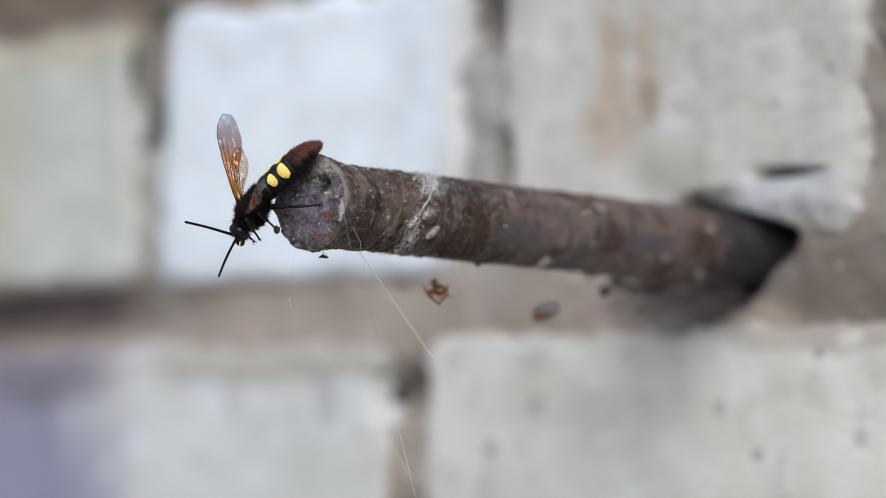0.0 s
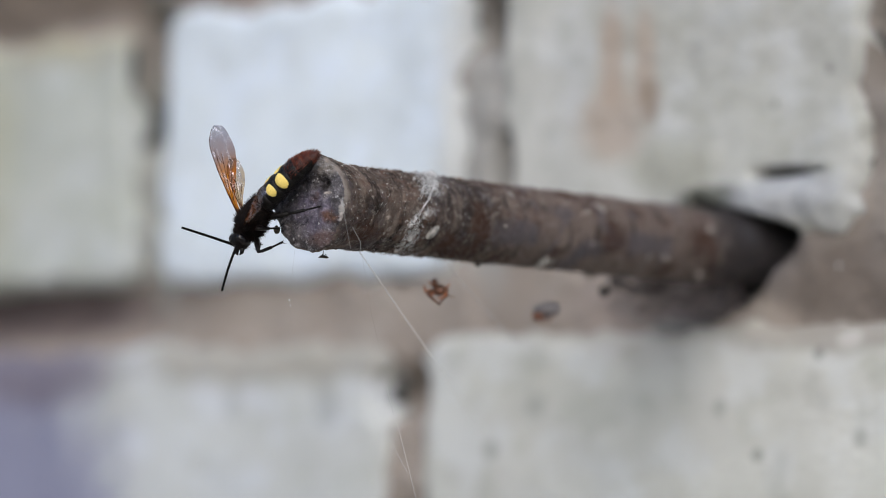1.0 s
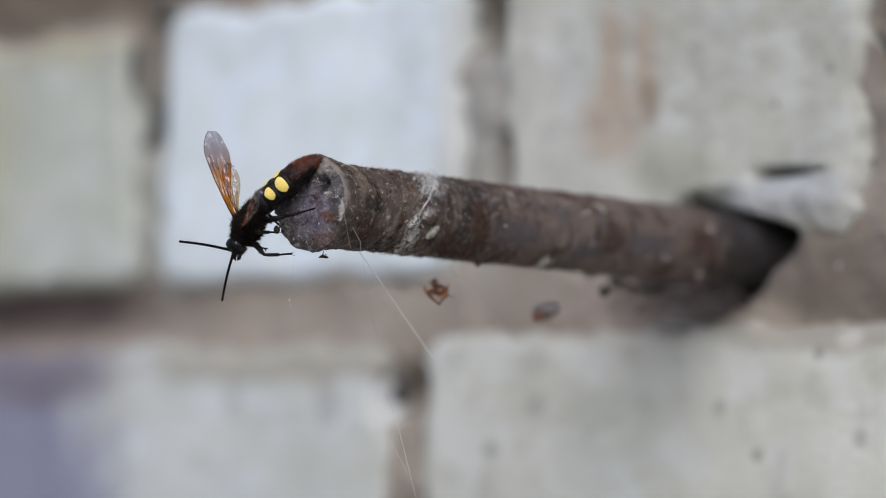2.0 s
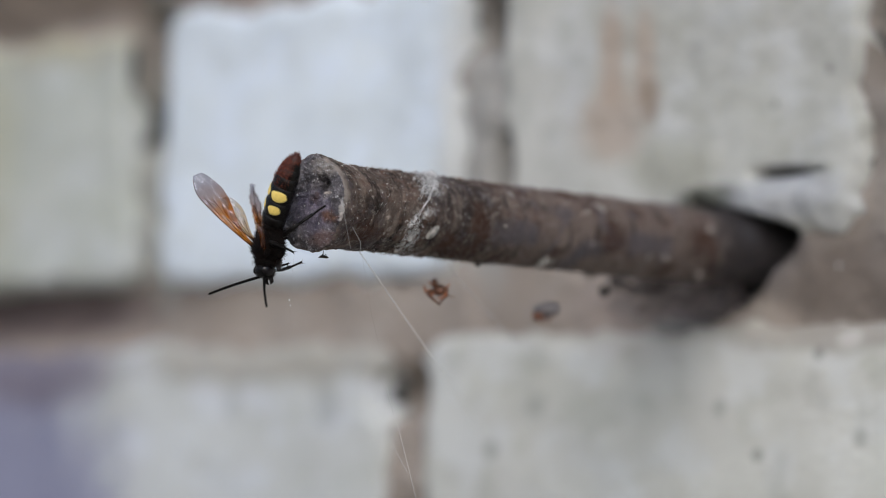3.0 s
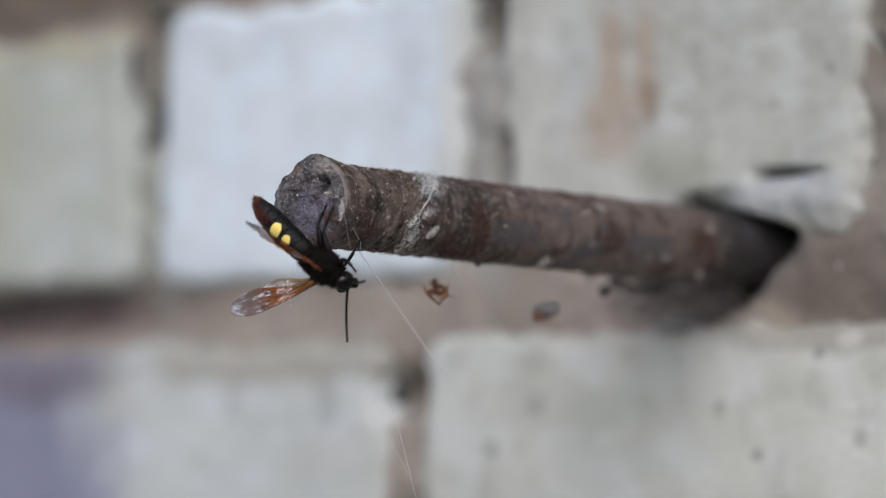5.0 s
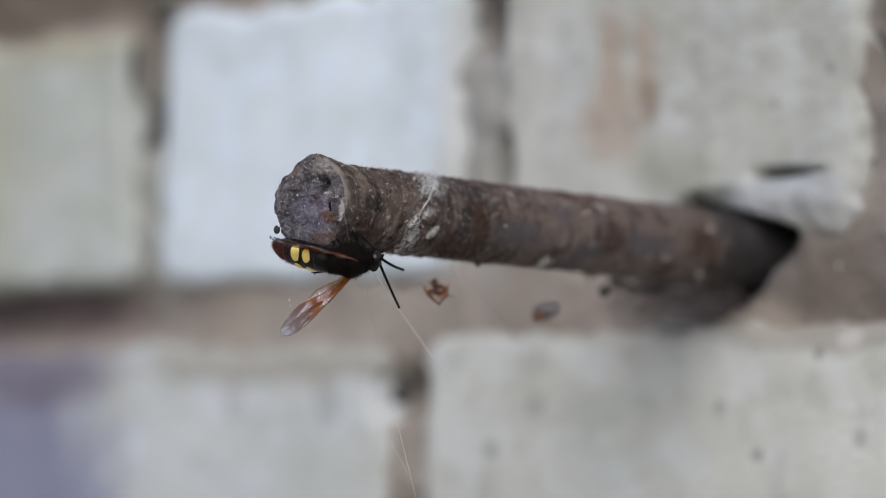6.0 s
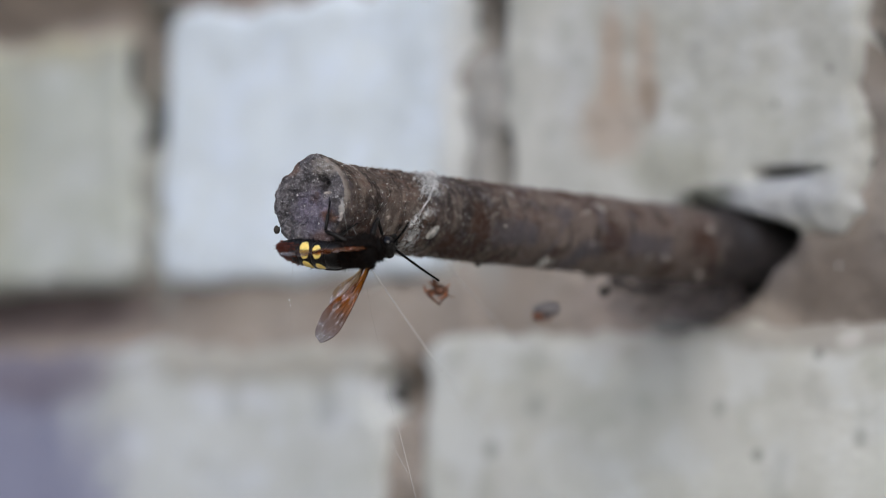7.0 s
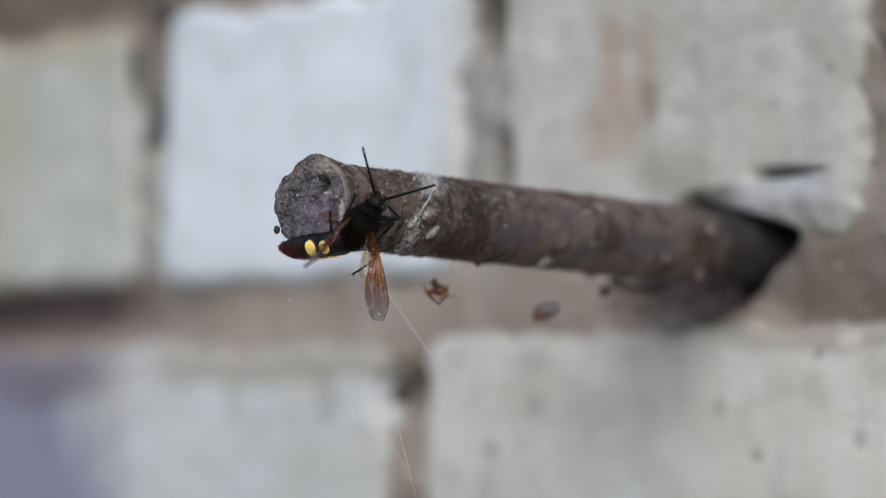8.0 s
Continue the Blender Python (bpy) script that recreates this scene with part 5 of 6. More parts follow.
    walk(limb["antenna", 1], [
        (0.0, pose(0.0036, 0.0009, 0.0003, 9.4, -1.5, 28.6)), (0.5, pose(0.0036, 0.0009, 0.0003, 8.9, -1.1, 27.4)),
        (1.0, pose(0.0036, 0.0009, 0.0003, 5.2, 17.3, 13.2)), (1.5, pose(0.0036, 0.0009, 0.0003, 5.9, 15, 19.2)),
        (1.7, pose(0.0036, 0.0009, 0.0003, 4.3, 20.2, 13.5)), (2.8, pose(0.0036, 0.0009, 0.0003, 11.3, 7.2, 35.2)),
        (3.0, pose(0.0036, 0.0009, 0.0003, 11.8, -7.7, 44.3)), (3.2, pose(0.0036, 0.0009, 0.0003, 8.6, -6.1, 42.1)),
        (3.5, pose(0.0036, 0.0009, 0.0003, 8.1, -7.6, 38.3)), (3.8, pose(0.0036, 0.0009, 0.0003, 7, -2.2, 38.9)),
        (4.0, pose(0.0036, 0.0009, 0.0003, 4, -7.1, 53.7)), (4.2, pose(0.0036, 0.0009, 0.0003, 5.3, -8.5, 46)),
        (4.5, pose(0.0036, 0.0009, 0.0003, 6.3, -6.9, 56.5)), (4.7, pose(0.0036, 0.0009, 0.0003, 4.2, -1.5, 70.1)),
        (5.25, pose(0.0036, 0.0009, 0.0003, 18.1, -10.3, 39.6)), (5.8, pose(0.0036, 0.0009, 0.0003, 28.3, -55.5, 56.4)),
        (6.0, pose(0.0036, 0.0009, 0.0003, 21.5, -47.6, 62.4)), (6.25, pose(0.0036, 0.0009, 0.0003, 18.2, -45, 73.3)),
        (6.5, pose(0.0036, 0.0009, 0.0003, 16.5, -48.8, 82.6)), (6.75, pose(0.0036, 0.0009, 0.0003, 12.4, -48, 73.1)),
        (7.0, pose(0.0036, 0.0009, 0.0003, 6.1, -31.6, 69.9)), (7.2, pose(0.0036, 0.0009, 0.0003, 2, -7.2, 60.5)),
        (7.5, pose(0.0036, 0.0009, 0.0003, -1.9, -21.7, 56.4)), (7.75, pose(0.0036, 0.0009, 0.0003, -5.5, -34.5, 53.4)),
        (8.0, pose(0.0036, 0.0009, 0.0003, -7.3, -23.2, 47.6))])
    walk(limb["fore_leg", 1], [
        (0.0, pose(0.0034, 0.0022, -0.0024, -95.8, -60.3, 124.6)), (0.5, pose(0.0034, 0.0022, -0.0024, -57.6, -18, 70.5)),
        (1.0, pose(0.0034, 0.0022, -0.0024, -59.3, -6, 78.2)), (1.5, pose(0.0034, 0.0022, -0.0024, -58.7, 16.1, 84.2)),
        (1.7, pose(0.0034, 0.0022, -0.0024, -57, 20.5, 89.7)), (2.8, pose(0.0034, 0.0022, -0.0024, -55.7, -28.8, 73.7)),
        (3.0, pose(0.0034, 0.0022, -0.0024, -53.1, -27.3, 68.1)), (3.2, pose(0.0034, 0.0022, -0.0024, -52.8, -25, 67.5)),
        (3.5, pose(0.0034, 0.0022, -0.0024, -41.3, -48.8, 48.8)), (3.8, pose(0.0034, 0.0022, -0.0024, -53.5, -21.9, 69.2)),
        (4.0, pose(0.0034, 0.0022, -0.0024, -53.7, -20.7, 69.8)), (4.2, pose(0.0034, 0.0022, -0.0024, -51, -27.4, 63.2)),
        (4.5, pose(0.0034, 0.0022, -0.0024, -55, -27.7, 71.9)), (4.7, pose(0.0034, 0.0022, -0.0024, -61.4, -28.6, 85.4)),
        (5.25, pose(0.0034, 0.0022, -0.0024, -57.9, 5.5, 68.5)), (5.8, pose(0.0034, 0.0022, -0.0024, -86, 63.4, 26.2)),
        (6.0, pose(0.0034, 0.0022, -0.0024, -163, 77.5, -53.8)), (6.25, pose(0.0034, 0.0022, -0.0024, 164.6, 55.7, -88.2)),
        (6.5, pose(0.0034, 0.0022, -0.0024, 167.2, 58.7, -85.1)), (6.75, pose(0.0034, 0.0022, -0.0024, -133.3, 82.1, -23.7)),
        (7.0, pose(0.0034, 0.0022, -0.0024, -92.1, 62.1, 18.8)), (7.2, pose(0.0034, 0.0022, -0.0024, -35.1, 51.4, 84.6)),
        (7.5, pose(0.0034, 0.0022, -0.0024, 6.9, 17.2, 150.7)), (7.75, pose(0.0034, 0.0022, -0.0024, 7.9, 7, 155.3)),
        (8.0, pose(0.0034, 0.0022, -0.0024, 8.2, -1.5, 161.8))])
    walk(limb["fore_leg_shin", 1], [
        (0.0, pose(0.006, 0, 0, 127.3, 20.1, 169.9)), (0.5, pose(0.006, 0, 0, 113.7, 15.6, 127.7)), (1.0, pose(0.006, 0, 0, 113.2, 3.3, 124.2)),
        (1.5, pose(0.006, 0, 0, 108.9, 10.1, 88.8)), (1.7, pose(0.006, 0, 0, 108.1, 7.1, 83.3)), (2.8, pose(0.006, 0, 0, 143, 51.8, 144.7)),
        (3.0, pose(0.006, 0, 0, 138.9, 16.1, 137.6)), (3.2, pose(0.006, 0, 0, 139.1, 2.6, 139)), (3.5, pose(0.006, 0, 0, 140.2, 3.7, 157.9)),
        (3.8, pose(0.006, 0, 0, 137.1, 49, 151.4)), (4.0, pose(0.006, 0, 0, 126, 17.7, 132.2)), (4.2, pose(0.006, 0, 0, 127.3, -6.1, 144.1)),
        (4.5, pose(0.006, 0, 0, 130.3, 31.5, 157)), (4.7, pose(0.006, 0, 0, 144.8, 30.2, -175.1)), (5.25, pose(0.006, 0, 0, 147.8, 30.8, -169.2)),
        (5.8, pose(0.006, 0, 0, 173.9, 45, -128.1)), (6.0, pose(0.006, 0, 0, -175.7, 53, -114.4)), (6.25, pose(0.006, 0, 0, -125.6, 43.5, -50.4)),
        (6.5, pose(0.006, 0, 0, -119.7, 47.5, -42.1)), (6.75, pose(0.006, 0, 0, 140.7, 82.1, -144.8)), (7.0, pose(0.006, 0, 0, 97.4, 64.7, 170.7)),
        (7.2, pose(0.006, 0, 0, 88.5, 45.8, 160.1)), (7.5, pose(0.006, 0, 0, 122.2, 42.4, -153)), (7.75, pose(0.006, 0, 0, 122, 37.1, -153.3)),
        (8.0, pose(0.006, 0, 0, 123.9, 31.9, -149.9))])
    walk(limb["fore_leg", -1], [
        (0.0, pose(0.0034, -0.0022, -0.0024, 8.3, -15.3, -56.9)), (0.5, pose(0.0034, -0.0022, -0.0024, 8.7, -14.4, -58.3)),
        (1.0, pose(0.0034, -0.0022, -0.0024, 9, -10.6, -59.8)), (1.5, pose(0.0034, -0.0022, -0.0024, 8.8, 5.7, -55.5)),
        (1.7, pose(0.0034, -0.0022, -0.0024, 8.6, 12.7, -56.9)), (2.8, pose(0.0034, -0.0022, -0.0024, 9.8, 6.5, -49.6)),
        (3.0, pose(0.0034, -0.0022, -0.0024, 9.1, 1.8, -58.9)), (3.2, pose(0.0034, -0.0022, -0.0024, 8.7, 3.6, -67.6)),
        (3.5, pose(0.0034, -0.0022, -0.0024, 9, 7.1, -65.2)), (3.8, pose(0.0034, -0.0022, -0.0024, 7.1, 20.6, -72.9)),
        (4.0, pose(0.0034, -0.0022, -0.0024, 9.2, 32.2, -68.2)), (4.1, pose(0.0034, -0.0022, -0.0024, -23, 41, -119.8)),
        (4.2, pose(0.0034, -0.0022, -0.0024, -50.9, 26.5, -167.6)), (4.5, pose(0.0034, -0.0022, -0.0024, -72.2, 49.6, 159.1)),
        (4.7, pose(0.0034, -0.0022, -0.0024, -57.9, 39.6, 179.3)), (4.975, pose(0.0034, -0.0022, -0.0024, -6.2, 49.5, -111.7)),
        (5.25, pose(0.0034, -0.0022, -0.0024, 25.7, 21.9, -60.8)), (5.8, pose(0.0034, -0.0022, -0.0024, 23.7, 4.9, -69.1)),
        (6.0, pose(0.0034, -0.0022, -0.0024, 23.7, 10.2, -69.6)), (6.25, pose(0.0034, -0.0022, -0.0024, 30.2, 28.3, -50.3)),
        (6.5, pose(0.0034, -0.0022, -0.0024, 29.4, 29.7, -51.8)), (6.75, pose(0.0034, -0.0022, -0.0024, 12.1, 17.8, -93.2)),
        (7.0, pose(0.0034, -0.0022, -0.0024, 5.7, 13.3, -116.5)), (7.2, pose(0.0034, -0.0022, -0.0024, 0.4, 13.5, -139.1)),
        (7.5, pose(0.0034, -0.0022, -0.0024, 1.8, 6.8, -131.1)), (7.75, pose(0.0034, -0.0022, -0.0024, 8.1, 18.1, -102.8)),
        (8.0, pose(0.0034, -0.0022, -0.0024, 25, 32.5, -64.6))])
    walk(limb["fore_leg_shin", -1], [
        (0.0, pose(0.006, 0, 0, 71.8, 27.5, 142.7)), (0.5, pose(0.006, 0, 0, 75.6, 27.7, 150.9)), (1.0, pose(0.006, 0, 0, 81.2, 29.1, 162.7)),
        (1.5, pose(0.006, 0, 0, 82.8, 40, 165.4)), (1.7, pose(0.006, 0, 0, 85.5, 43.9, 169.4)), (2.8, pose(0.006, 0, 0, 76.1, 43.3, 155.8)),
        (3.0, pose(0.006, 0, 0, 85.4, 34.5, 170.6)), (3.2, pose(0.006, 0, 0, 92, 30, -177.1)), (3.5, pose(0.006, 0, 0, 90.8, 33.6, -179.4)),
        (3.8, pose(0.006, 0, 0, 96, 38.2, -170.6)), (4.0, pose(0.006, 0, 0, 96.5, 52.2, -169.9)), (4.2, pose(0.006, 0, 0, -90, 76, 4.1)),
        (4.5, pose(0.006, 0, 0, -82.6, 21.7, 13)), (4.7, pose(0.006, 0, 0, -82.3, 40, 13.5)), (5.25, pose(0.006, 0, 0, 113.4, 67.7, -153.4)),
        (5.8, pose(0.006, 0, 0, 14.4, 36.7, 96.7)), (6.0, pose(0.006, 0, 0, 1, 44.2, 76.1)), (6.25, pose(0.006, 0, 0, -35.8, 16.4, 10.9)),
        (6.5, pose(0.006, 0, 0, -35.5, 15.6, 12)), (6.75, pose(0.006, 0, 0, 1.2, 46.5, 75.5)), (7.0, pose(0.006, 0, 0, 29.8, 40.6, 116.1)),
        (7.2, pose(0.006, 0, 0, 39, 39.7, 130.4)), (7.5, pose(0.006, 0, 0, 52.7, 44.7, 150.7)), (7.75, pose(0.006, 0, 0, 63.9, 51.9, 165.6)),
        (8.0, pose(0.006, 0, 0, 59.9, 62.7, 160.9))])
    walk(limb["middle_leg", 1], [
        (0.0, pose(0.0004, 0.0022, -0.0024, -58.8, -42.3, 111.1)), (0.5, pose(0.0004, 0.0022, -0.0024, -56.1, -45, 107.1)),
        (1.0, pose(0.0004, 0.0022, -0.0024, -48.7, -37.3, 96)), (1.5, pose(0.0004, 0.0022, -0.0024, -51.4, -29.4, 100.8)),
        (1.7, pose(0.0004, 0.0022, -0.0024, -51.8, -26.7, 101.7)), (2.8, pose(0.0004, 0.0022, -0.0024, -55.4, -35.7, 108.5)),
        (3.0, pose(0.0004, 0.0022, -0.0024, -61, -56, 116.3)), (3.2, pose(0.0004, 0.0022, -0.0024, -44.9, -61.1, 97.4)),
        (3.5, pose(0.0004, 0.0022, -0.0024, -34.4, -62.8, 85.6)), (3.8, pose(0.0004, 0.0022, -0.0024, -12.5, -59.8, 60.7)),
        (4.0, pose(0.0004, 0.0022, -0.0024, -37, -61.9, 88.6)), (4.2, pose(0.0004, 0.0022, -0.0024, -21, -51.1, 69.6)),
        (4.35, pose(0.0004, 0.0022, -0.0024, -39.7, -15.3, 101.4)), (4.5, pose(0.0004, 0.0022, -0.0024, -38.1, 23.4, 122.6)),
        (4.7, pose(0.0004, 0.0022, -0.0024, -15.2, 39.6, 164.5)), (5.25, pose(0.0004, 0.0022, -0.0024, -30.8, 8.5, 128.8)),
        (5.525, pose(0.0004, 0.0022, -0.0024, -46.8, 44.8, 95.6)), (5.8, pose(0.0004, 0.0022, -0.0024, -107.4, 55.8, 21.4)),
        (5.9, pose(0.0004, 0.0022, -0.0024, -170.3, 56.9, -51.3)), (6.0, pose(0.0004, 0.0022, -0.0024, 162.5, 29.1, -89.2)),
        (6.25, pose(0.0004, 0.0022, -0.0024, 172.9, 51.9, -73.7)), (6.5, pose(0.0004, 0.0022, -0.0024, 165.4, 41.3, -83.9)),
        (6.75, pose(0.0004, 0.0022, -0.0024, 136.8, 30.8, -130.6)), (7.0, pose(0.0004, 0.0022, -0.0024, 116.4, 22.9, -173.8)),
        (7.2, pose(0.0004, 0.0022, -0.0024, 112.9, 20.5, 176.6)), (7.5, pose(0.0004, 0.0022, -0.0024, 114.5, 9, -176.9)),
        (7.75, pose(0.0004, 0.0022, -0.0024, 115.7, 3.8, -166.6)), (8.0, pose(0.0004, 0.0022, -0.0024, 115.7, -1, -165.4))])
    walk(limb["middle_leg_shin", 1], [
        (0.0, pose(0.006, 0, 0, 95.9, 23.8, 158.5)), (0.5, pose(0.006, 0, 0, 95.1, 19.5, 156.3)), (1.0, pose(0.006, 0, 0, 93.2, 7, 147.8)),
        (1.5, pose(0.006, 0, 0, 92.2, 8.6, 141.1)), (1.7, pose(0.006, 0, 0, 91.9, 5.7, 138.3)), (2.8, pose(0.006, 0, 0, 97.3, 27.6, 156.7)),
        (3.0, pose(0.006, 0, 0, 100.4, 16.8, 164.9)), (3.2, pose(0.006, 0, 0, 99.5, 12.7, 161.4)), (3.5, pose(0.006, 0, 0, 99.3, 10.8, 160.3)),
        (3.8, pose(0.006, 0, 0, 99, 7, 158.7)), (4.0, pose(0.006, 0, 0, 99.3, 11.3, 160.5)), (4.2, pose(0.006, 0, 0, 98, 6, 151.8)),
        (4.35, pose(0.006, 0, 0, 83.2, 22, 95.8)), (4.5, pose(0.006, 0, 0, 60.8, 18.1, 35.7)), (4.7, pose(0.006, 0, 0, 56.9, 6.9, 18.4)),
        (5.25, pose(0.006, 0, 0, 93.5, 45.4, 88.8)), (5.525, pose(0.006, 0, 0, 102.4, -14.5, 117.3)), (5.8, pose(0.006, 0, 0, 56.8, -67.2, 177.2)),
        (6.0, pose(0.006, 0, 0, -40.7, -61.9, -79.6)), (6.25, pose(0.006, 0, 0, -103.5, -25, 0.6)), (6.5, pose(0.006, 0, 0, -93, -39.2, -18.9)),
        (6.75, pose(0.006, 0, 0, -49.2, -32.9, -87.5)), (7.0, pose(0.006, 0, 0, -35.4, -19.8, -117.6)),
        (7.2, pose(0.006, 0, 0, -31.9, -23, -127.3)), (7.5, pose(0.006, 0, 0, -26, -30.1, -140.4)), (7.75, pose(0.006, 0, 0, -20.2, -40, -150.5)),
        (8.0, pose(0.006, 0, 0, -12.5, -45.5, -161.7))])
    walk(limb["middle_leg", -1], [
        (0.0, pose(0.0004, -0.0022, -0.0024, -41.7, 26.7, -116.2)), (0.5, pose(0.0004, -0.0022, -0.0024, -42.7, 24.2, -118.5)),
        (1.0, pose(0.0004, -0.0022, -0.0024, -43.5, 17.1, -120.8)), (1.5, pose(0.0004, -0.0022, -0.0024, -44.6, 28.6, -123.4)),
        (1.7, pose(0.0004, -0.0022, -0.0024, -45.7, 29.3, -125.7)), (2.8, pose(0.0004, -0.0022, -0.0024, -42.5, 3.7, -114.7)),
        (3.0, pose(0.0004, -0.0022, -0.0024, -42.6, -11, -112.6)), (3.2, pose(0.0004, -0.0022, -0.0024, -42, -13.2, -115.2)),
        (3.5, pose(0.0004, -0.0022, -0.0024, -43.9, -19.7, -108.7)), (3.8, pose(0.0004, -0.0022, -0.0024, -41.4, -16.8, -116.5)),
        (4.0, pose(0.0004, -0.0022, -0.0024, -40.5, -13.2, -120.1)), (4.2, pose(0.0004, -0.0022, -0.0024, -40, -16.2, -122)),
        (4.5, pose(0.0004, -0.0022, -0.0024, -41.6, -17, -116.4)), (4.7, pose(0.0004, -0.0022, -0.0024, -46.8, -23.8, -101.7)),
        (5.25, pose(0.0004, -0.0022, -0.0024, -46.6, -17.2, -102.4)), (5.8, pose(0.0004, -0.0022, -0.0024, -52.1, 2.8, -60.6)),
        (6.0, pose(0.0004, -0.0022, -0.0024, -52.6, 9.1, -65.2)), (6.25, pose(0.0004, -0.0022, -0.0024, -48.4, 31.6, -53.4)),
        (6.5, pose(0.0004, -0.0022, -0.0024, -49.6, 34.8, -55.6)), (6.75, pose(0.0004, -0.0022, -0.0024, -64.4, 18.9, -87.4)),
        (7.0, pose(0.0004, -0.0022, -0.0024, -67.6, 20.3, -97)), (7.1, pose(0.0004, -0.0022, -0.0024, -62.8, -3.3, -65.7)),
        (7.2, pose(0.0004, -0.0022, -0.0024, -71.4, -25.8, -32.9)), (7.5, pose(0.0004, -0.0022, -0.0024, -58.3, -19, -66.2)),
        (7.75, pose(0.0004, -0.0022, -0.0024, -36, -27.8, -119)), (7.875, pose(0.0004, -0.0022, -0.0024, -46.1, -2.9, -82.9)),
        (8.0, pose(0.0004, -0.0022, -0.0024, -39.7, 23, -48.4))])
    walk(limb["middle_leg_shin", -1], [
        (0.0, pose(0.006, 0, 0, 111.8, 45.5, 148.3)), (0.5, pose(0.006, 0, 0, 113.1, 46.8, 150.1)), (1.0, pose(0.006, 0, 0, 115.4, 49.9, 153.2)),
        (1.5, pose(0.006, 0, 0, 102.8, 58.2, 137.7)), (1.7, pose(0.006, 0, 0, 99.3, 61.4, 133.6)), (2.8, pose(0.006, 0, 0, 122.1, 36.2, 163)),
        (3.0, pose(0.006, 0, 0, 128.3, 32.8, 173.8)), (3.2, pose(0.006, 0, 0, 133.5, 37.6, -177.2)), (3.5, pose(0.006, 0, 0, 134.7, 31.5, -175)),
        (3.8, pose(0.006, 0, 0, 141, 39, -164.1)), (4.0, pose(0.006, 0, 0, 139.3, 41.6, -166.8)), (4.2, pose(0.006, 0, 0, 148.8, 44.1, -152.8)),
        (4.5, pose(0.006, 0, 0, 140.9, 37.2, -164.9)), (4.7, pose(0.006, 0, 0, 140.5, 28.9, -165.6)), (5.25, pose(0.006, 0, 0, 119.3, 17.3, 143.5)),
        (5.8, pose(0.006, 0, 0, 125.2, -29.1, 93.7)), (6.0, pose(0.006, 0, 0, 130.6, -19.8, 80.7)), (6.25, pose(0.006, 0, 0, 142.8, -2.7, 24)),
        (6.5, pose(0.006, 0, 0, 142.9, -3, 21.9)), (6.75, pose(0.006, 0, 0, 126.9, -28.9, 74.9)), (7.0, pose(0.006, 0, 0, 115, -50, 93.2)),
        (7.1, pose(0.006, 0, 0, 101, 21.8, 137.4)), (7.2, pose(0.006, 0, 0, -165.1, 60.7, -109)), (7.5, pose(0.006, 0, 0, -135.8, 58.6, -75.3)),
        (7.75, pose(0.006, 0, 0, 12.4, 49.4, 78.6)), (8.0, pose(0.006, 0, 0, 108.6, 52.4, -171.1))])
    walk(limb["hind_leg", 1], [
        (0.0, pose(-0.0026, 0.0022, -0.0024, 38, 20.7, 124.1)), (0.5, pose(-0.0026, 0.0022, -0.0024, 39.3, 19.8, 127.8)),
        (1.0, pose(-0.0026, 0.0022, -0.0024, 41.7, 19.5, 135)), (1.5, pose(-0.0026, 0.0022, -0.0024, 40.8, 20.7, 132.4)),
        (1.7, pose(-0.0026, 0.0022, -0.0024, 41.3, 19.8, 134)), (2.8, pose(-0.0026, 0.0022, -0.0024, 40.9, 13, 132.4)),
        (3.0, pose(-0.0026, 0.0022, -0.0024, 39.7, 9.7, 126.6)), (3.2, pose(-0.0026, 0.0022, -0.0024, 38.7, 19.6, 122.6)),
        (3.5, pose(-0.0026, 0.0022, -0.0024, 36.2, 17.8, 114.7)), (3.8, pose(-0.0026, 0.0022, -0.0024, 38.3, 23.1, 120.7)),
        (4.0, pose(-0.0026, 0.0022, -0.0024, 40.7, 28, 126.3)), (4.2, pose(-0.0026, 0.0022, -0.0024, 50.4, 41.9, 143)),
        (4.5, pose(-0.0026, 0.0022, -0.0024, 51, 50.4, 143.8)), (4.7, pose(-0.0026, 0.0022, -0.0024, 52.9, 39.4, 146.5)),
        (5.25, pose(-0.0026, 0.0022, -0.0024, 43.1, 28.2, 129)), (5.8, pose(-0.0026, 0.0022, -0.0024, 179.3, 78.9, -90.3)),
        (6.0, pose(-0.0026, 0.0022, -0.0024, -166.7, 78.6, -76.1)), (6.25, pose(-0.0026, 0.0022, -0.0024, -169.9, 60, -79.4)),
        (6.5, pose(-0.0026, 0.0022, -0.0024, -173.3, 59.7, -83.4)), (6.75, pose(-0.0026, 0.0022, -0.0024, 111.2, 75, -162.9)),
        (7.0, pose(-0.0026, 0.0022, -0.0024, 75.6, 35.9, 156.8)), (7.2, pose(-0.0026, 0.0022, -0.0024, 70.2, 26.5, 146.5)),
        (7.5, pose(-0.0026, 0.0022, -0.0024, 72.3, 14.3, 152.3)), (7.75, pose(-0.0026, 0.0022, -0.0024, 73.9, 11.3, 159.7)),
        (8.0, pose(-0.0026, 0.0022, -0.0024, 76.5, 11.9, 172.3))])
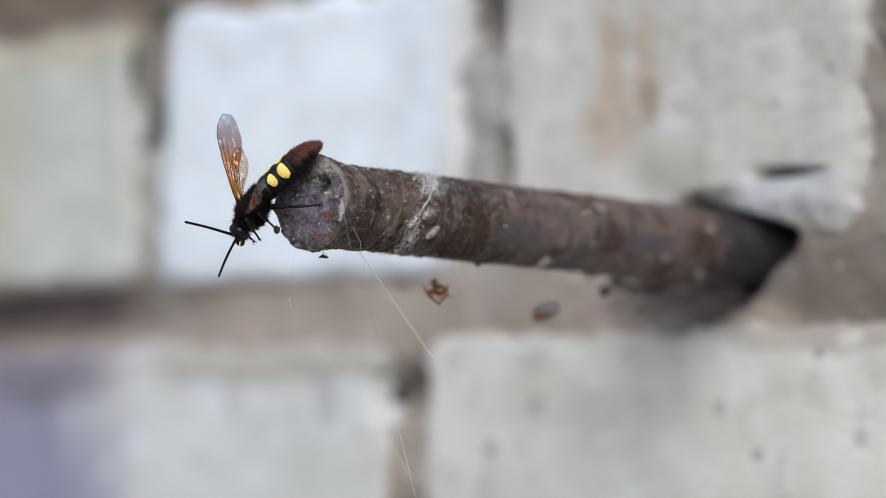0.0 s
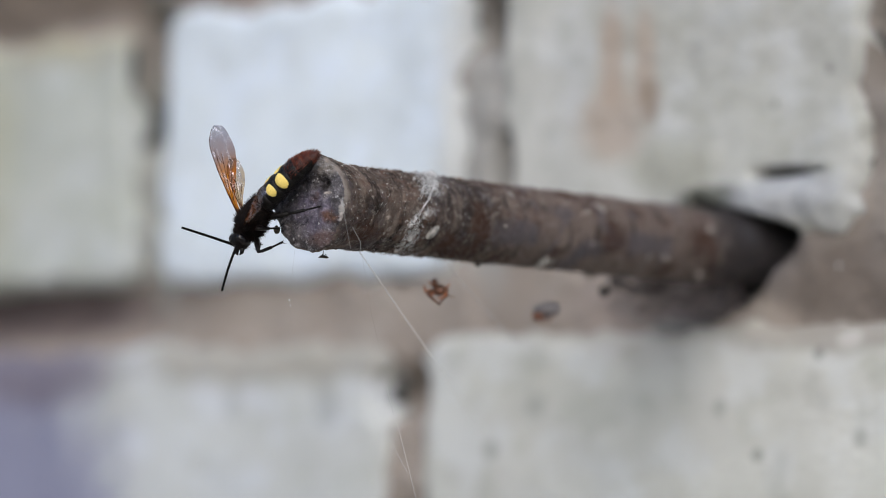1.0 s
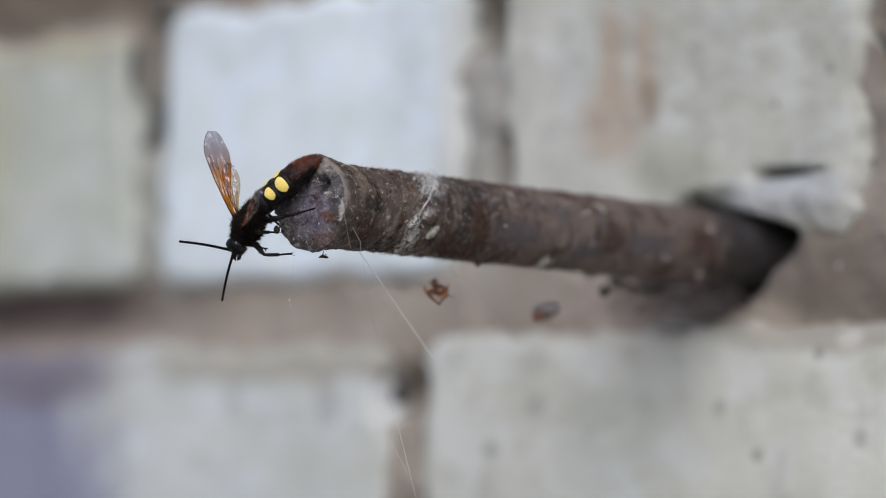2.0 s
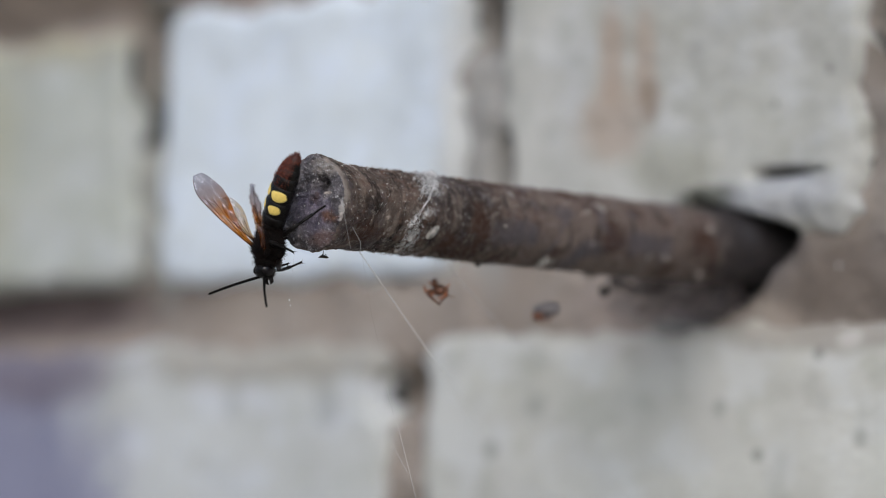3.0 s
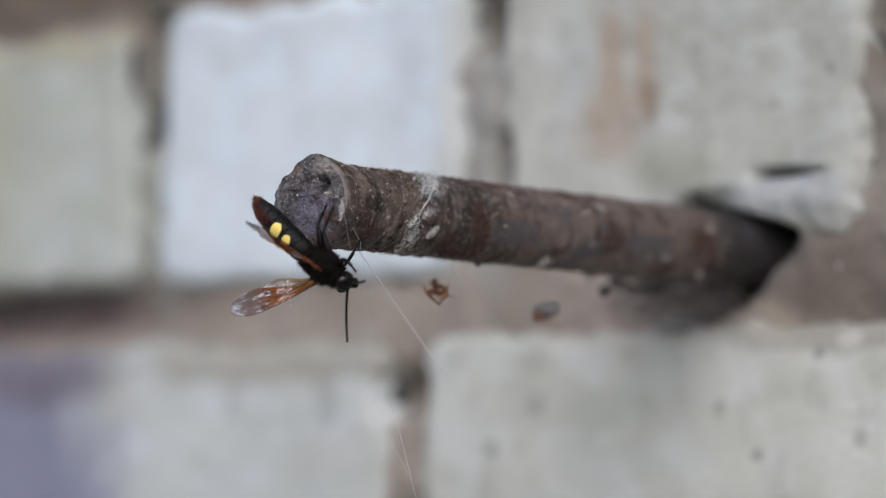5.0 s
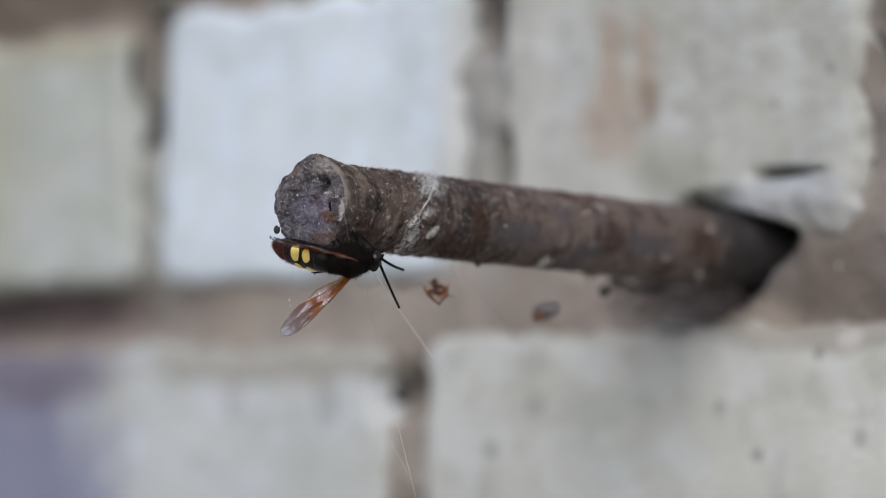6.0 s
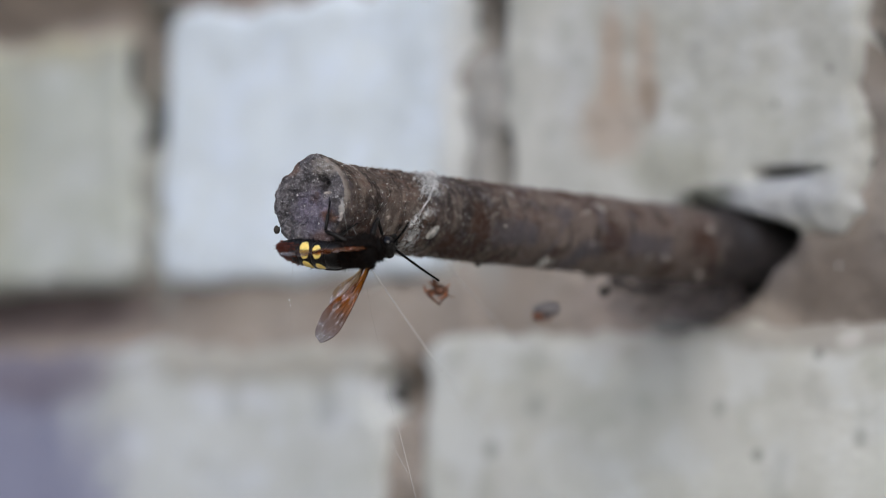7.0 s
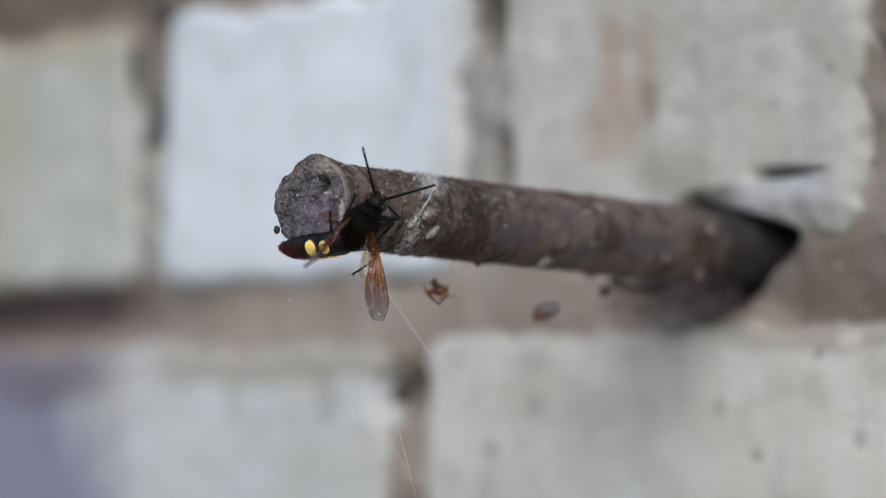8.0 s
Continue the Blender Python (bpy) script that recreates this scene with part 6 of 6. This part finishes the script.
    walk(limb["hind_leg_shin", 1], [
        (0.0, pose(0.006, 0, 0, -0.8, 19.1, -4.5)), (0.5, pose(0.006, 0, 0, -0.4, 19.3, -3.4)), (1.0, pose(0.006, 0, 0, 0.2, 19.5, -1.7)),
        (1.5, pose(0.006, 0, 0, -0.1, 19.4, -2.5)), (1.7, pose(0.006, 0, 0, 0.1, 19.5, -2)), (2.8, pose(0.006, 0, 0, 0, 36.6, -2.2)),
        (3.0, pose(0.006, 0, 0, -2.4, 44.4, -5.9)), (3.2, pose(0.006, 0, 0, -4.6, 31.8, -9.4)), (3.5, pose(0.006, 0, 0, -11.8, 42.7, -21.2)),
        (3.8, pose(0.006, 0, 0, -9.9, 44.6, -18.4)), (4.0, pose(0.006, 0, 0, -6.4, 39.4, -13.2)), (4.2, pose(0.006, 0, 0, -2.8, 25.6, -6.6)),
        (4.5, pose(0.006, 0, 0, -3.3, 27.7, -7.7)), (4.7, pose(0.006, 0, 0, -5.3, 41.1, -11.2)), (5.25, pose(0.006, 0, 0, -41.5, 52.2, -59.5)),
        (5.525, pose(0.006, 0, 0, -33.7, -15.3, -39)), (5.8, pose(0.006, 0, 0, -91.1, -76.5, 27.6)), (6.0, pose(0.006, 0, 0, -110.8, -70.7, 48.1)),
        (6.25, pose(0.006, 0, 0, -156.2, -68.2, 96.2)), (6.5, pose(0.006, 0, 0, 174.4, -72, 127.4)), (6.75, pose(0.006, 0, 0, -59.3, -73.1, -1)),
        (7.0, pose(0.006, 0, 0, -0.7, -34.8, -67.6)), (7.2, pose(0.006, 0, 0, 11.9, -30.9, -90.5)), (7.5, pose(0.006, 0, 0, 25.5, -29.1, -117.3)),
        (7.75, pose(0.006, 0, 0, 31.9, -35.8, -129.2)), (8.0, pose(0.006, 0, 0, 40.4, -40.6, -143))])
    walk(limb["hind_leg", -1], [
        (0.0, pose(-0.0026, -0.0022, -0.0024, 10.6, -5.5, -125.4)), (0.5, pose(-0.0026, -0.0022, -0.0024, 10.6, -7.1, -124.7)),
        (1.0, pose(-0.0026, -0.0022, -0.0024, 10.4, -9.5, -123.5)), (1.5, pose(-0.0026, -0.0022, -0.0024, 11.1, -1.3, -130.7)),
        (1.7, pose(-0.0026, -0.0022, -0.0024, 11.1, -0.2, -132.1)), (2.8, pose(-0.0026, -0.0022, -0.0024, 11.4, -3.4, -142.1)),
        (3.0, pose(-0.0026, -0.0022, -0.0024, 10.6, 7, -167.9)), (3.2, pose(-0.0026, -0.0022, -0.0024, 8.9, 10.6, -178.7)),
        (3.5, pose(-0.0026, -0.0022, -0.0024, 7.4, 14, 174)), (3.8, pose(-0.0026, -0.0022, -0.0024, 7.1, 9.1, 172.9)),
        (4.0, pose(-0.0026, -0.0022, -0.0024, 7.5, 4.8, 176.2)), (4.2, pose(-0.0026, -0.0022, -0.0024, 7.4, 1.5, 174)),
        (4.5, pose(-0.0026, -0.0022, -0.0024, 7, 7, 168.9)), (4.7, pose(-0.0026, -0.0022, -0.0024, 7.2, -0.1, 171.8)),
        (4.975, pose(-0.0026, -0.0022, -0.0024, 6.5, -1.8, -150.1)), (5.25, pose(-0.0026, -0.0022, -0.0024, 4.9, -2.8, -111.8)),
        (5.8, pose(-0.0026, -0.0022, -0.0024, 0.5, -4.3, -47.6)), (6.0, pose(-0.0026, -0.0022, -0.0024, 0.6, 10.8, -46.7)),
        (6.25, pose(-0.0026, -0.0022, -0.0024, -8.6, 23.2, -77.3)), (6.5, pose(-0.0026, -0.0022, -0.0024, -13, 32.9, -86.6)),
        (6.75, pose(-0.0026, -0.0022, -0.0024, -11.3, 23.2, -82.9)), (7.0, pose(-0.0026, -0.0022, -0.0024, -23.3, 23.8, -112.5)),
        (7.2, pose(-0.0026, -0.0022, -0.0024, -40.1, 31.4, -147.8)), (7.5, pose(-0.0026, -0.0022, -0.0024, -51.8, 25.2, -172.1)),
        (7.75, pose(-0.0026, -0.0022, -0.0024, -55.4, 20.3, 178.5)), (8.0, pose(-0.0026, -0.0022, -0.0024, -31.7, 17.3, -115.2))])
    walk(limb["hind_leg_shin", -1], [
        (0.0, pose(0.006, 0, 0, -41.4, 30.4, -108.6)), (0.5, pose(0.006, 0, 0, -40.4, 29.3, -106.6)), (1.0, pose(0.006, 0, 0, -37.4, 27.6, -100.2)),
        (1.5, pose(0.006, 0, 0, -33.7, 30.9, -92.7)), (1.7, pose(0.006, 0, 0, -31.5, 30.6, -88.5)), (2.8, pose(0.006, 0, 0, -19.6, 17.5, -60)),
        (3.0, pose(0.006, 0, 0, -11, 5.9, -19.3)), (3.2, pose(0.006, 0, 0, -10.9, 5.6, -18.8)), (3.5, pose(0.006, 0, 0, -10.9, 5.6, -18.8)),
        (3.8, pose(0.006, 0, 0, -10.9, 5.5, -18.8)), (4.0, pose(0.006, 0, 0, -10.9, 5.5, -18.9)), (4.2, pose(0.006, 0, 0, -10.9, 5.3, -18.9)),
        (4.5, pose(0.006, 0, 0, -10.9, 5.4, -18.9)), (4.7, pose(0.006, 0, 0, -10.9, 5.3, -18.9)), (5.25, pose(0.006, 0, 0, -34.1, 27.4, -90.2)),
        (5.8, pose(0.006, 0, 0, -37.7, 26.7, -98)), (6.0, pose(0.006, 0, 0, -30.6, 17, -79.1)), (6.25, pose(0.006, 0, 0, -19.3, 2.6, -19.4)),
        (6.5, pose(0.006, 0, 0, -21.5, -19, -4.7)), (6.75, pose(0.006, 0, 0, -24.7, 26.2, -49.8)), (7.0, pose(0.006, 0, 0, -22.9, 33.1, -46.1)),
        (7.2, pose(0.006, 0, 0, -11.7, 23.4, -22.9)), (7.5, pose(0.006, 0, 0, -8.9, 13.8, -14.1)), (7.75, pose(0.006, 0, 0, -9.6, 9.6, -17.2)),
        (8.0, pose(0.006, 0, 0, -35.1, 36.8, -75.7))])


motions()
